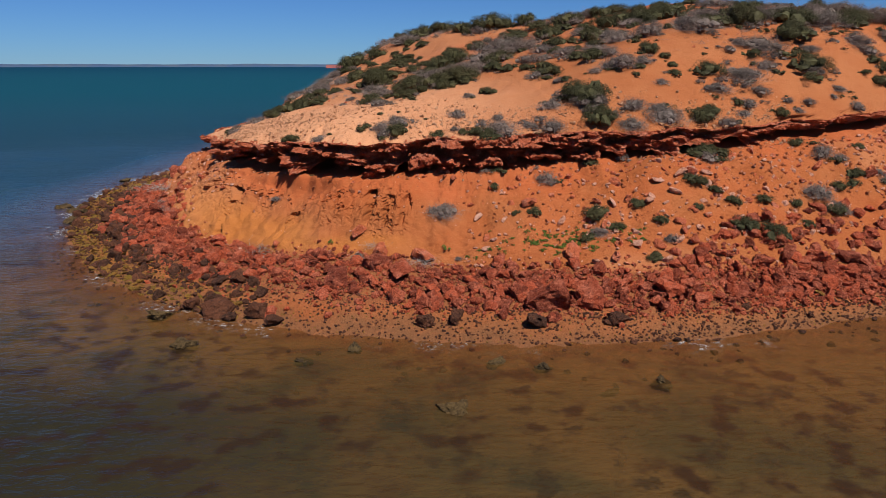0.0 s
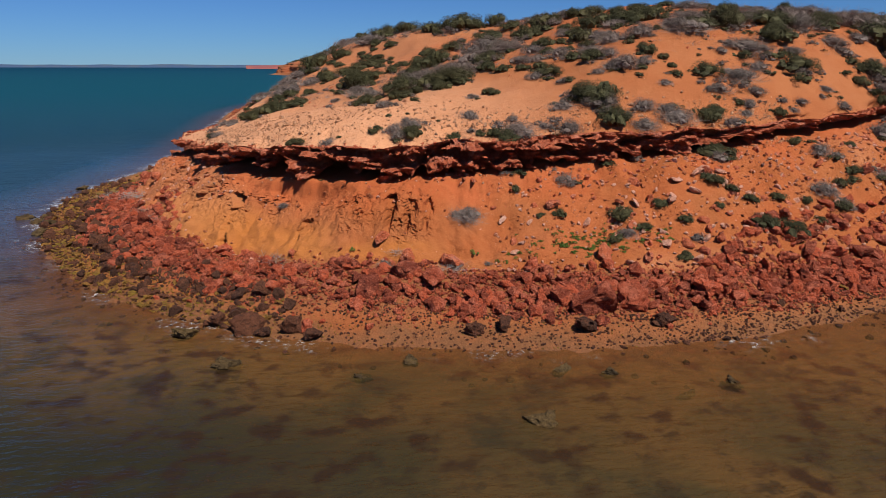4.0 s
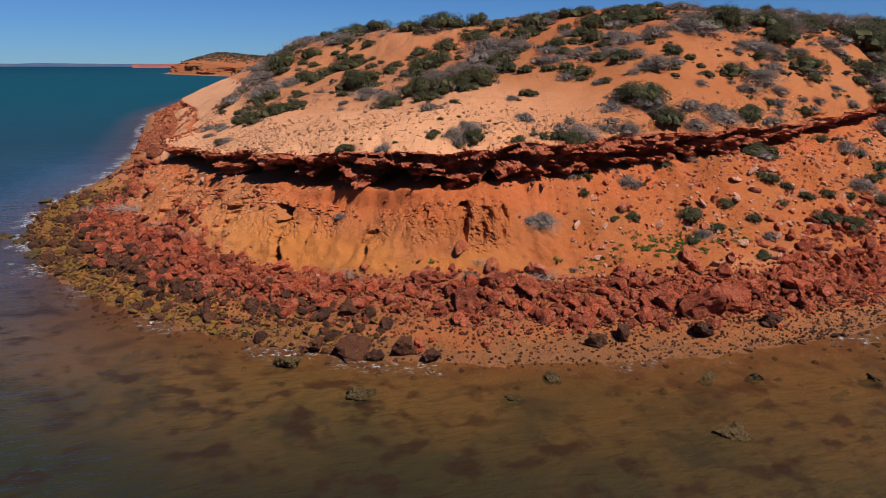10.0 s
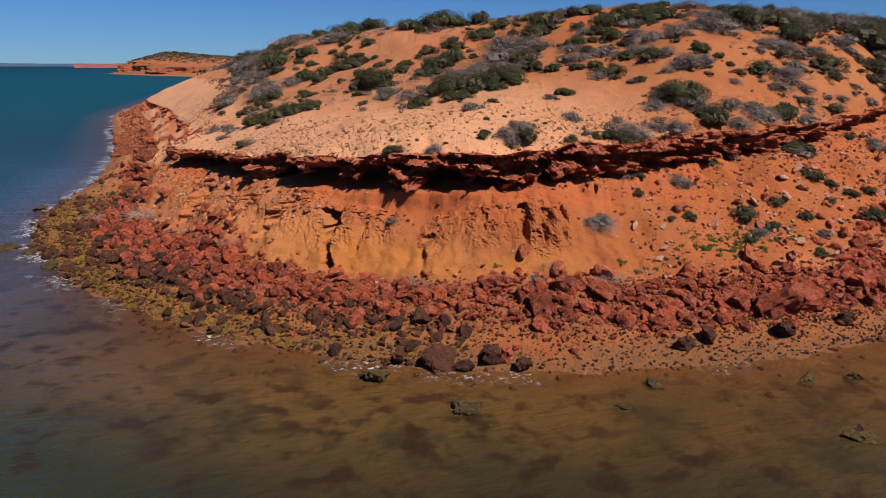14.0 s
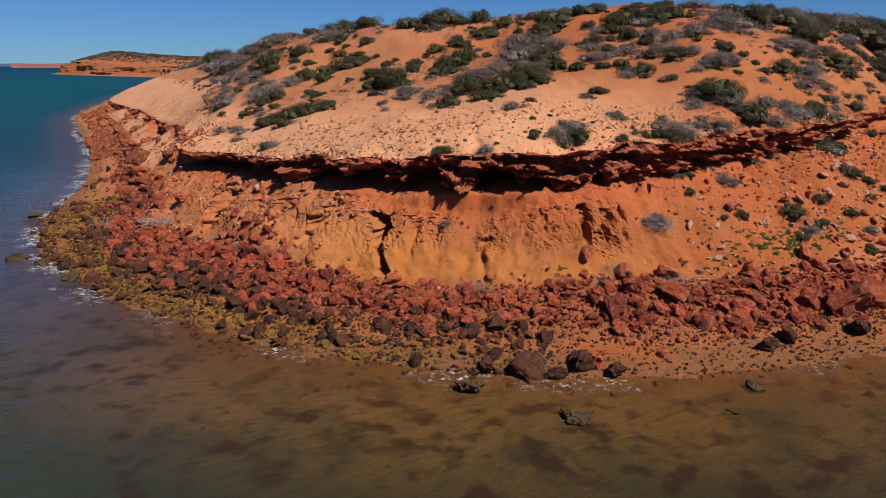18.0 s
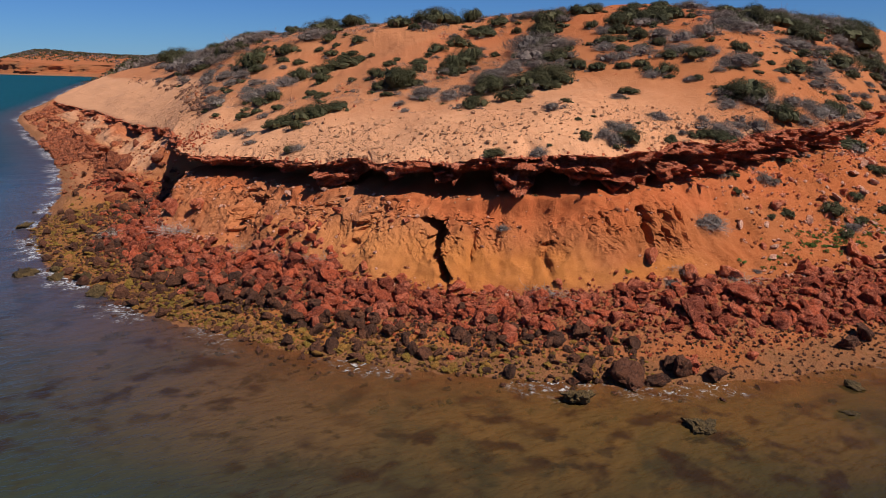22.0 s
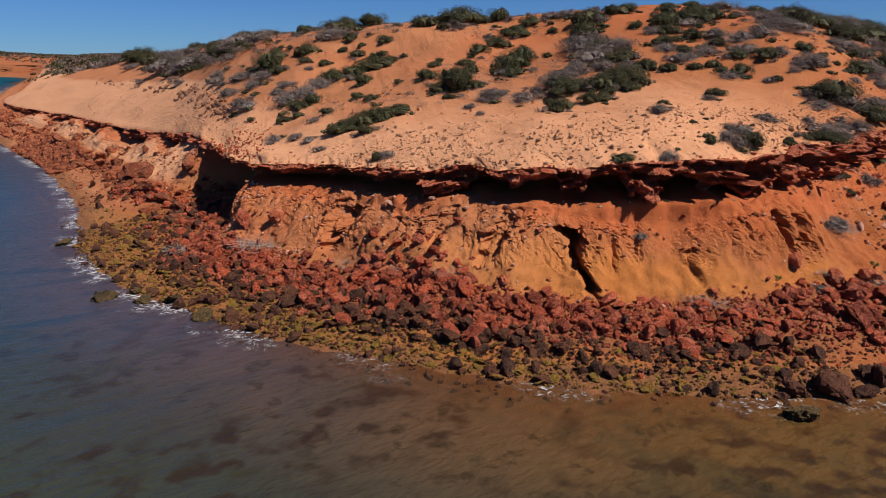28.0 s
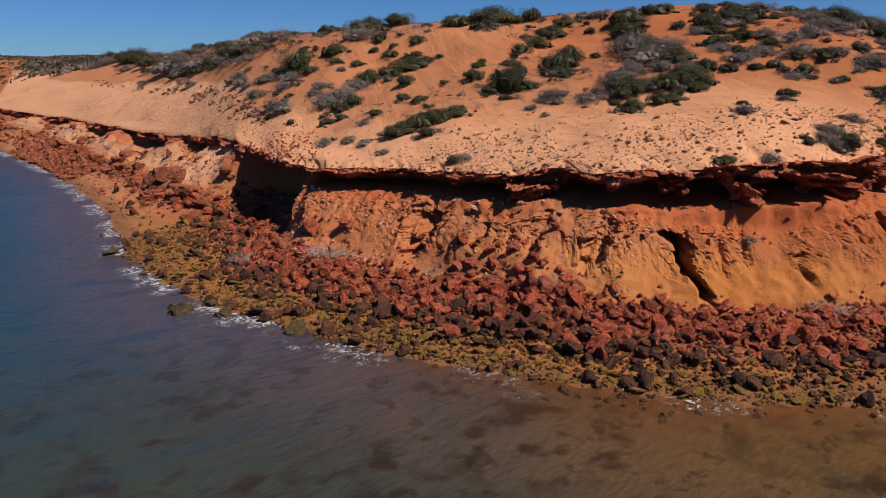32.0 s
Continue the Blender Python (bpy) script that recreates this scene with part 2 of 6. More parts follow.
    lace = math_node(nt, "ADD", lace, math_node(nt, "MULTIPLY", cove, 0.06))
    wash = math_node(nt, "ADD", sh.outputs["Fac"], math_node(nt, "MULTIPLY", math_node(nt, "SUBTRACT", noise_tex(nt, 0.7, 3, 0.5, pos), 0.5), 0.16))
    near = math_node(nt, "MULTIPLY", ramp(nt, wash, 0.09, 0.02), ramp(nt, wash, -0.06, 0.01))
    foam = math_node(nt, "MULTIPLY", math_node(nt, "MULTIPLY", ramp(nt, lace, 0.50, 0.68, 0.0, 0.75), near), ramp(nt, band, 0.50, 0.59))
    col = mix(nt, foam, col, (0.75, 0.72, 0.72))
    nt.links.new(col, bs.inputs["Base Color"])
    clear = math_node(nt, "MULTIPLY", clear, math_node(nt, "SUBTRACT", 1.0, foam))
    tr = nt.nodes.new("ShaderNodeBsdfTransparent")
    tr.inputs[0].default_value = (0.90, 0.82, 0.72, 1)
    ms = nt.nodes.new("ShaderNodeMixShader")
    nt.links.new(clear, ms.inputs[0])
    nt.links.new(bs.outputs[0], ms.inputs[1])
    nt.links.new(tr.outputs[0], ms.inputs[2])
    nt.links.new(ms.outputs[0], out.inputs[0])
    mp = nt.nodes.new("ShaderNodeMapping")
    mp.inputs["Rotation"].default_value = (0, 0, 0.6)
    mp.inputs["Scale"].default_value = (1.0, 2.2, 1.0)
    nt.links.new(pos, mp.inputs[0])
    w1 = noise_tex(nt, 1.3, 3, 0.55, mp.outputs[0], 0.3)
    w2 = noise_tex(nt, 0.22, 3, 0.6, mp.outputs[0], 0.4)
    bump(nt, bs, math_node(nt, "ADD", w1, math_node(nt, "MULTIPLY", w2, 1.5)), 0.45, 0.26)
    return m


WATER = water_material()

# ---- plan of the headland: lines along the coast, from the inner beach round the point to the cove ----
# crust edge: x, y, z
EDGE = [(62, 59, 9.6), (34, 49, 8.8), (20.5, 42.4, 7.95), (12.6, 39.9, 7.75), (6.7, 39.2, 7.7), (1.5, 38.8, 7.4), (-3, 39.3, 7.15), (-7, 40.8, 6.9),
        (-11.85, 44, 6.6), (-15.9, 50.1, 6.1), (-18.8, 57.5, 5.6), (-21.0, 62.3, 5.25), (-21.4, 66.5, 5.2), (-20.4, 74.5, 5.1), (-20.2, 79.5, 5.5), (-20.4, 92, 4.75), (-21.7, 104, 4.4),
        (-24.8, 138, 3.85), (-31.6, 184, 3.5), (-26, 260, 3.6), (-16, 380, 5), (-4, 540, 7), (4, 700, 9), (-52, 812, 11), (-86, 890, 13.5), (-112, 1035, 12), (-80, 1150, 8)]
# foot of the sand slope: x, y
TOE = [(61, 53), (36, 40.5), (23.3, 34.9), (14.0, 32.5), (6.8, 32.5), (1.0, 33.5), (-4.8, 35.0), (-10.0, 36.9), (-15.4, 41.0), (-19.5, 46.6), (-22.8, 55.3),
       (-24.2, 60.6), (-21.9, 66.4), (-21.2, 74.3), (-25.2, 79), (-25, 88), (-26, 102), (-28.5, 136), (-34.5, 183), (-29.5, 259), (-20, 378), (-8, 538), (-2, 690), (-57, 805), (-90, 884), (-118, 1034), (-86, 1155)]
# waterline: x, y
SHORE = [(60, 44), (35, 35.5), (20.4, 30.6), (11.3, 28.1), (6, 27.5), (0.5, 27.6), (-5.2, 28.6), (-11.5, 31.3), (-18.4, 36.7), (-23.5, 43.6), (-27.4, 51.0),
         (-29.9, 59), (-30.7, 65.5), (-30.2, 71.5), (-29.9, 77), (-29.4, 85), (-30, 102), (-33, 132), (-38.5, 182), (-35, 258), (-28, 377), (-16, 532), (-12, 672), (-64, 792), (-97, 868), (-132, 1020), (-92, 1165)]
# hillside halfway up, and its crest: x, y, z
MIDDLE = [(61, 63, 12.8), (36, 54.5, 12.8), (22.5, 47.5, 11.3), (16, 46, 10.8), (9.5, 47, 10.3), (4, 49, 9.8), (0, 52, 9.5), (-3.5, 55.5, 9.3),
          (-6.5, 60, 9.2), (-9.5, 65, 8.7), (-12, 70, 8.5), (-14.0, 74, 8.5), (-14.8, 78, 8.6), (-15.3, 83, 8.7), (-15.3, 88, 8.9), (-15.5, 97, 8.8), (-15.2, 107, 8.8),
          (-14.8, 141, 9.0), (-18, 186, 9.2), (-8, 260, 9.4), (2, 384, 11), (14, 545, 14), (25, 715, 16), (-37, 835, 18), (-68, 910, 20), (-92, 1042, 17), (-65, 1130, 12)]
CREST = [(60, 70, 16.0), (40, 62.5, 15.7), (27, 63, 15.9), (22, 65.5, 16.55), (16.5, 71, 16.25), (12, 76, 15.85), (9, 79.5, 15.6), (6, 82, 15.8),
         (3.5, 84.5, 15.45), (0.5, 88, 15.15), (-2, 91.5, 14.55), (-3.5, 95, 14.8), (-4.7, 96.5, 14.6), (-5.4, 101, 14.5), (-6, 105, 14.3), (-7, 113, 13.9), (-7, 124, 13.4),
         (-5, 150, 12.8), (-3, 190, 12.6), (8, 262, 13), (25, 390, 14), (42, 550, 16), (32, 735, 16.5), (-28, 862, 21), (-57, 930, 24.5), (-66, 1055, 21), (-44, 1110, 16)]
# height of the opening between slope and crust top, and how cliff-like the slope is
DROP = [1.2, 1.2, 1.2, 1.5, 1.8, 1.95, 2.0, 2.0, 1.8, 1.5, 1.3, 1.2, 0.8, 0.8, 0.65, 1.1, 1.0, 0.9, 0.7, 0.2, 0.15, 0.15, 0.15, 0.15, 0.15, 0.15, 0.15]
CLIFF = [0.0, 0.0, 0.0, 0.05, 0.1, 0.25, 0.5, 0.7, 0.85, 0.8, 0.6, 0.7, 1.0, 1.0, 0.15, 0.5, 0.6, 0.6, 0.6, 0.5, 0.3, 0.3, 0.5, 0.8, 0.8, 0.8, 0.5]

EDGE_A = np.array(EDGE, float)
CHORD = np.concatenate([[0], np.cumsum(np.hypot(*np.diff(EDGE_A[:, :2], axis=0).T))])


def along(values, s):
    """Smooth curve through the stations' values, at chord lengths s."""
    v = np.array(values, float)
    if v.ndim == 1:
        v = v[:, None]
    d = np.diff(v, axis=0) / np.diff(CHORD)[:, None]
    h = np.diff(CHORD)[:, None]
    tan = np.vstack([d[:1], (d[:-1] * h[1:] + d[1:] * h[:-1]) / (h[1:] + h[:-1]), d[-1:]])
    k = np.clip(np.searchsorted(CHORD, s, side="right") - 1, 0, len(CHORD) - 2)
    hh = np.diff(CHORD)[k][:, None]
    t = ((s - CHORD[k])[:, None]) / hh
    r = (2 * t ** 3 - 3 * t ** 2 + 1) * v[k] + (t ** 3 - 2 * t ** 2 + t) * hh * tan[k] + (-2 * t ** 3 + 3 * t ** 2) * v[k + 1] + (t ** 3 - t ** 2) * hh * tan[k + 1]
    return r


def stations():
    """Chord lengths of the columns: close together where the camera passes, wider far off."""
    near_a, near_b = CHORD[1], CHORD[16]
    return np.concatenate([np.arange(0, near_a, 1.2), np.arange(near_a, CHORD[5], 0.2), np.arange(CHORD[5], CHORD[12], 0.10), np.arange(CHORD[12], near_b, 0.25), np.arange(near_b, CHORD[17], 0.5), np.arange(CHORD[17], CHORD[-1], 3.5)])


S = stations()
E3, T2, W2, M3, C3 = along(EDGE, S), along(TOE, S), along(SHORE, S), along(MIDDLE, S), along(CREST, S)
DROP_S, CLIFF_S = along(DROP, S)[:, 0], np.clip(along(CLIFF, S)[:, 0], 0, 1)
# inward direction: square to the edge, smoothed round the corners
RUN = np.gradient(E3[:, :2], S, axis=0)
IN2 = np.column_stack([-RUN[:, 1], RUN[:, 0]]) * -1.0
for _ in range(12):
    IN2[1:-1] = 0.25 * IN2[:-2] + 0.5 * IN2[1:-1] + 0.25 * IN2[2:]
IN2 /= np.linalg.norm(IN2, axis=1)[:, None]
IN2 *= np.sign(np.sum(IN2 * (E3[:, :2] - W2), axis=1))[:, None]
NEARNESS = np.sum((E3[:, :2] - T2) * IN2, axis=1)
T2 = T2 - IN2 * np.maximum(0.55 - NEARNESS, 0)[:, None]
HEAD = sstep(CHORD[19], CHORD[21], S)
T2 = T2 + (W2 - T2) * (0.6 * HEAD)[:, None]
# the crust edge wanders in and out
WANDER = 0.45 * fbm(S * 0.32, 0, 3, 4, 5) + 0.22 * fbm(S * 1.3, 0, 9, 3, 6)
WANDER *= sstep(CHORD[0], CHORD[2], S) * (1 - 0.75 * sstep(CHORD[12], CHORD[13], S))
E3[:, :2] += IN2 * WANDER[:, None]
E3[:, 2] += 0.12 * fbm(S * 0.5, 4, 0, 3, 8)
# the alcove: an upright shaded wall under the crust between the buttress and the sand fan
ALCOVE = sstep(CHORD[11] + 1.2, CHORD[11] + 2.2, S) * (1 - sstep(CHORD[13] + 0.2, CHORD[13] + 2.8, S))
RECESS = 1.1 + 1.8 * sstep(CHORD[12] - 2, CHORD[13], S)
T2 = T2 + (E3[:, :2] + IN2 * RECESS[:, None] - T2) * ALCOVE[:, None]
# sand fans and hollows under the crust of the cove dune
FAN = sum(np.exp(-np.abs((S - CHORD[14] - at) / half) ** 2) for at, half in ((2.5, 5.4), (15.0, 5.6), (32, 7.0), (52, 9.0), (74, 9.0)))
FAN = np.clip(FAN, 0, 1)
COVE = sstep(CHORD[14] + 1, CHORD[15], S) * (1 - sstep(CHORD[17], CHORD[18], S))


def sheet(name, verts, material, soil=None, smooth=True):
    """A mesh from a grid of points, rows by columns."""
    r, c = verts.shape[:2]
    idx = np.arange(r * c).reshape(r, c)
    quads = np.stack([idx[:-1, :-1], idx[1:, :-1], idx[1:, 1:], idx[:-1, 1:]], axis=-1).reshape(-1, 4)
    me = bpy.data.meshes.new(name)
    me.from_pydata(verts.reshape(-1, 3).tolist(), [], quads.tolist())
    if soil is not None:
        key, values = soil
        a = me.attributes.new(key, "FLOAT_COLOR", "POINT")
        a.data.foreach_set("color", np.clip(values, 0, 1).astype(np.float32).ravel())
    me.materials.append(material)
    me.polygons.foreach_set("use_smooth", [smooth] * len(me.polygons))
    me.update()
    return new(name, me)


def blend_rows(a, b, f):
    return a[:, None, :] * (1 - f)[..., None] + b[:, None, :] * f[..., None]


# crumbling outcrops in the sand of the face: x, y, reach
OUTCROPS = [(-18.6, 54.0, 1.7), (-19.6, 57.5, 1.2), (-16.6, 48.6, 1.1), (-14.7, 44.8, 1.3), (-12.3, 42.3, 1.3), (-10.2, 41.3, 0.9), (-3.2, 37.2, 1.1), (-5.9, 38.2, 0.8), (-21.6, 61.5, 1.2), (-8.0, 39.2, 0.7)]
# gullies cut into the face: x, y, half width, depth, foot and head as shares of the slope
NOTCHES = [(-12.5, 42.0, 0.46, 2.0, 0.10, 0.74), (-14.9, 44.9, 0.4, 0.8, 0.30, 0.78), (-16.3, 47.4, 0.4, 0.6, 0.35, 0.8), (-19.0, 53.2, 0.5, 0.9, 0.25, 0.8), (-18.0, 54.6, 0.4, 0.7, 0.35, 0.82),
           (-3.1, 37.0, 0.25, 0.7, 0.33, 0.74), (-4.1, 37.3, 0.3, 0.8, 0.36, 0.76), (-2.2, 36.9, 0.22, 0.5, 0.40, 0.75), (-8.6, 38.6, 0.3, 0.5, 0.30, 0.6), (-17.4, 50.3, 0.3, 0.45, 0.4, 0.75), (-11.2, 41.4, 0.22, 0.4, 0.35, 0.65)]


# broad swells and dips of the dune and of the face below the crust: x, y, rise, reach
SWELLS = [(-5, 45, 0.83, 6), (13, 48, 0.96, 5), (3, 69, -0.40, 6), (-4, 77, -0.96, 6), (-16, 72, -0.89, 5), (-14.5, 110, -0.74, 8), (-11, 86, -0.54, 5),
          (23, 47, -0.48, 6), (8, 73, -1.13, 6), (15, 41, -0.52, 4), (-9, 50, 0.18, 5), (-6, 62, -0.32, 6), (19, 60, -0.33, 5)]
FACE_SWELLS = [(1, 37, -0.77, 2.5), (-9, 40, -0.88, 2.8), (-16.5, 51, -0.42, 3), (-3.2, 39, 0.41, 2), (16, 35.5, 0.71, 4), (24, 38.5, 0.84, 5), (11, 38, 0.37, 3), (6.5, 38, -0.46, 3)]


def swell(x, y, spots):
    """Rise of the ground at x, y from rounded mounds and dips."""
    return sum(rise * np.exp(-((x - cx) ** 2 + (y - cy) ** 2) / reach ** 2) for cx, cy, rise, reach in spots)


def slope_ground():
    """Sea bed, rubble bench and sand slope up to the cave under the crust."""
    n = len(S)
    ones = np.ones(n)
    w3 = np.column_stack([W2, 0 * ones])
    t3 = np.column_stack([T2, 1.35 + 0.25 * fbm(S * 0.2, 7, 0, 3, 21)])
    back = E3.copy()
    inset = 2.6 + 0.5 * fbm(S * 0.4, 2, 0, 2, 31) + 0.8 * CLIFF_S
    back[:, :2] += IN2 * inset[:, None]
    back[:, 2] -= DROP_S * 0.72
    lip = E3.copy()
    lip[:, :2] += IN2 * (0.25 - 0.75 * CLIFF_S * (1 - ALCOVE) + (RECESS + 0.8) * ALCOVE + COVE * (0.9 - 1.05 * FAN))[:, None]
    lip[:, 2] -= DROP_S * (1 - 0.5 * ALCOVE) + COVE * (0.9 - 1.5 * FAN)
    sea = w3.copy()
    out2 = W2 - T2
    out2 /= np.linalg.norm(out2, axis=1)[:, None]
    rows = []
    # bed: from 45 m out to the waterline
    for f, depth in ((45, -2.8), (30, -2.0), (20, -1.35), (14, -1.0), (10, -0.75), (7, -0.52), (5, -0.38), (3.5, -0.27), (2.4, -0.18), (1.5, -0.12), (0.8, -0.06), (0.3, -0.02)):
        p = w3.copy()
        p[:, :2] += out2 * f
        p[:, 2] = depth
        rows.append(p)
    u_bench = np.linspace(0, 1, 30)
    for u in u_bench:
        p = w3 * (1 - u) + t3 * u
        p[:, 2] = 0.02 + (t3[:, 2]) * (0.55 * u + 0.45 * u * u)
        rows.append(p)
    first_slope = len(rows)
    u_slope = np.linspace(0.02, 1, 60)
    for u in u_slope:
        p = t3 * (1 - u) + lip * u
        straight = 0.8 * u + 0.2 * sstep(0.05, 0.95, u)
        step = 0.66 * u + 0.34 * sstep(0.18, 0.72, u)
        p[:, 2] = t3[:, 2] + (lip[:, 2] - t3[:, 2]) * (straight * (1 - CLIFF_S) + step * CLIFF_S)
        rows.append(p)
    for u in np.linspace(0.2, 1, 5):
        rows.append(lip * (1 - u) + back * u)
    wall_in = back.copy()
    wall_in[:, :2] += IN2 * 0.5
    wall_in[:, 2] = E3[:, 2] - 0.18
    rows.append(back * 0.5 + wall_in * 0.5)
    rows.append(wall_in)
    p = np.stack(rows, axis=0)
    # rills and buttresses: push the slope in and out
    zz = p[:, :, 2]
    uu = np.zeros(p.shape[:2])
    uu[first_slope:first_slope + 60] = u_slope[:, None]
    uu[first_slope + 60:] = 1
    mask = sstep(0.02, 0.3, uu) * (1 - 0.6 * sstep(0.9, 1.0, uu))
    ss = np.broadcast_to(S, p.shape[:2])
    px, py = p[..., 0].copy(), p[..., 1].copy()
    cl = np.broadcast_to(CLIFF_S, p.shape[:2])
    wall = sstep(0.22, 0.42, uu) * (1 - sstep(0.78, 0.94, uu))
    push = 0.35 * fbm(px * 0.22, py * 0.22, zz * 0.2, 3, 44) * mask + 0.16 * fbm(px * 0.9, py * 0.9, zz * 0.5, 4, 45) * mask
    # upright rills in the clay, in some stretches only
    rill = np.abs(fbm(px * 0.8, py * 0.8, zz * 0.10, 4, 43))
    push += 0.14 * cl * wall * sstep(0.26, 0.0, rill) * sstep(0.0, 0.4, fbm(px * 0.16, py * 0.16, 6, 2, 47))
    # lumps and hollows where the clay breaks away
    lump = np.abs(fbm(px * 1.6, py * 1.6, zz * 1.5, 5, 49))
    push += (0.04 * sstep(0.34, 0.0, lump) - 0.02) * cl * (1 - np.broadcast_to(ALCOVE, p.shape[:2])) * sstep(0.15, 0.35, uu) * (1 - sstep(0.85, 0.97, uu)) * (0.35 + 0.65 * sstep(CHORD[8], CHORD[9], ss))
    crumbly = 0.35 + 0.65 * sstep(CHORD[7] + 2, CHORD[9], ss) * (1 - np.broadcast_to(FAN, p.shape[:2]))
    push += (0.06 * fbm(px * 2.6, py * 2.6, zz * 1.6, 3, 50) + 0.05 * fbm(px * 5.5, py * 5.5, zz * 3.5, 2, 53)) * mask * crumbly
    crumb = np.clip(swell(px, py, [(x, y, 1.0, r) for x, y, r in OUTCROPS]), 0, 1) * sstep(0.22, 0.4, uu) * (1 - sstep(0.8, 0.95, uu)) * (1 - np.broadcast_to(ALCOVE, p.shape[:2]))
    cracked = np.abs(fbm(px * 2.3, py * 2.3, zz * 0.45, 4, 161, 0.6))
    push += crumb * (0.42 * sstep(0.12, 0.0, cracked) - 0.10 + 0.12 * fbm(px * 4, py * 4, zz * 3, 3, 162))
    # scoops: an overhanging head, a fluted back and a sandy floor that runs out below
    tall = 0.66 + 0.10 * vnoise(ss * 0.35, 0, 0, 131) + 0.05 * vnoise(ss * 1.7, 0, 0, 132)
    scoop = sstep(0.05, 0.45, fbm(ss * 0.30, 5, 0, 3, 133) - 0.12 * (1 - sstep(CHORD[8], CHORD[9], ss))) * (1 - np.exp(-((ss - 77.8) / 1.8) ** 2)) * sstep(0.15, 0.5, cl) * (1 - np.broadcast_to(ALCOVE, p.shape[:2]))
    profile = sstep(0.16, tall - 0.05, uu) * (1 - sstep(tall - 0.01, tall + 0.04, uu))
    flute = sstep(-0.15, 0.35, fbm(ss * 1.5 + 0.3 * vnoise(zz * 1.3, ss * 0.7, 0, 135), zz * 0.16, 0, 3, 134))
    push += profile * scoop * (0.04 + 0.13 * flute) * (1 - 0.5 * sstep(CHORD[9], CHORD[10], ss))
    push += np.broadcast_to(HEAD, p.shape[:2]) * mask * (5 * fbm(px * 0.03, py * 0.03, zz * 0.05, 3, 143) + 2.5 * fbm(px * 0.11, py * 0.11, zz * 0.2, 3, 144))
    # narrow upright slits under the overhanging clay
    slit = sstep(0.10, 0.01, np.abs(vnoise(ss * 2.1 + 0.35 * vnoise(zz * 2.0, ss, 0, 152), zz * 0.25, 0, 151)))
    patch = sstep(0.0, 0.35, vnoise(ss * 0.28 + 0.5, 3.0, 0, 153))
    push += 0.4 * slit * patch * (0.15 + 0.85 * crumb) * sstep(0.2, 0.5, cl) * sstep(tall - 0.34, tall - 0.2, uu + 0.06 * vnoise(ss * 3, 0, 0, 154)) * (1 - sstep(tall - 0.02, tall + 0.03, uu)) * (1 - np.broadcast_to(ALCOVE, p.shape[:2]))
    cove = np.broadcast_to(COVE, p.shape[:2])
    push += cove * mask * (0.55 * fbm(px * 0.55, py * 0.55, zz * 0.6, 4, 141) + 0.3 * np.abs(fbm(px * 1.6, py * 1.6, zz * 1.6, 3, 142))) * (1 - 0.6 * np.broadcast_to(FAN, p.shape[:2]))
    for x0, y0, width, depth, low, high in NOTCHES:
        k = int(np.argmin(np.hypot(0.5 * (E3[:, 0] + T2[:, 0]) - x0, 0.5 * (E3[:, 1] + T2[:, 1]) - y0)))
        ax, ay = IN2[k]
        side = (px - x0) * -ay + (py - y0) * ax + 0.65 * width * fbm(zz * 0.9, x0, 0, 3, 48) + (-1.5 if depth > 1.5 else 0.35) * (uu - 0.45) + 0.5 * width * fbm(zz * 3.1, y0, 0, 2, 60)
        nearby = np.abs((px - x0) * ax + (py - y0) * ay) < 4.5
        open_w = width * (0.40 + 0.95 * sstep(0.30, 0.70, uu) + 0.55 * vnoise(zz * 2.1, y0, 0, 46) + 0.3 * vnoise(zz * 5.3, y0, 0, 61))
        open_w = np.maximum(open_w, (0.5 if depth > 1.5 else 0.2) * width)
        push += nearby * depth * (1 + 0.35 * vnoise(px * 2, py * 2, zz * 2, 56)) * sstep(open_w, open_w * 0.3, np.abs(np.where(side > 0, side * 0.6, side))) * sstep(low, low + 0.1, uu) * (1 - sstep(high - 0.06 + 0.08 * vnoise(px * 1.8, py * 1.8, 0, 59), high + 0.06 + 0.08 * vnoise(px * 1.8, py * 1.8, 0, 59), uu))
    p[:, :, 0] += IN2[None, :, 0] * push
    p[:, :, 1] += IN2[None, :, 1] * push
    rough = 0.09 * fbm(p[..., 0] * 0.9, p[..., 1] * 0.9, 0, 4, 51) + 0.035 * fbm(p[..., 0] * 4, p[..., 1] * 4, 0, 3, 52)
    rocky = np.zeros(p.shape[:2])
    rocky[14:first_slope + 2] = sstep(0.25, 0.45, np.concatenate([u_bench[2:], [1, 1]]))[:, None]
    rough += rocky * (0.16 * np.abs(fbm(px * 1.7, py * 1.7, 3, 3, 57)) + 0.05 * fbm(px * 6, py * 6, 3, 2, 58))
    land = np.ones(len(rows))
    land[:12] = 0.8
    land[12:16] = 0.5
    p[:, :, 2] += rough * land[:, None] * (0.6 + 0.8 * mask)
    p[:, :, 2] += swell(p[..., 0], p[..., 1], FACE_SWELLS) * sstep(0.0, 0.12, uu) * (1 - sstep(0.9, 1.0, uu))
    soil = np.zeros(p.shape[:2] + (4,))
    xx, yy, zz = p[..., 0], p[..., 1], p[..., 2]
    soil[..., 0] = sstep(-0.2, 0.5, fbm(ss * 0.10, zz * 0.5, 3, 3, 61) + 0.5 * cl - 0.1) * 0.5 * sstep(0.0, 0.2, uu) * (1 - sstep(0.40, 0.7, uu)) * sstep(CHORD[4], CHORD[6], ss) * (1 - 0.6 * sstep(CHORD[8], CHORD[10], ss))
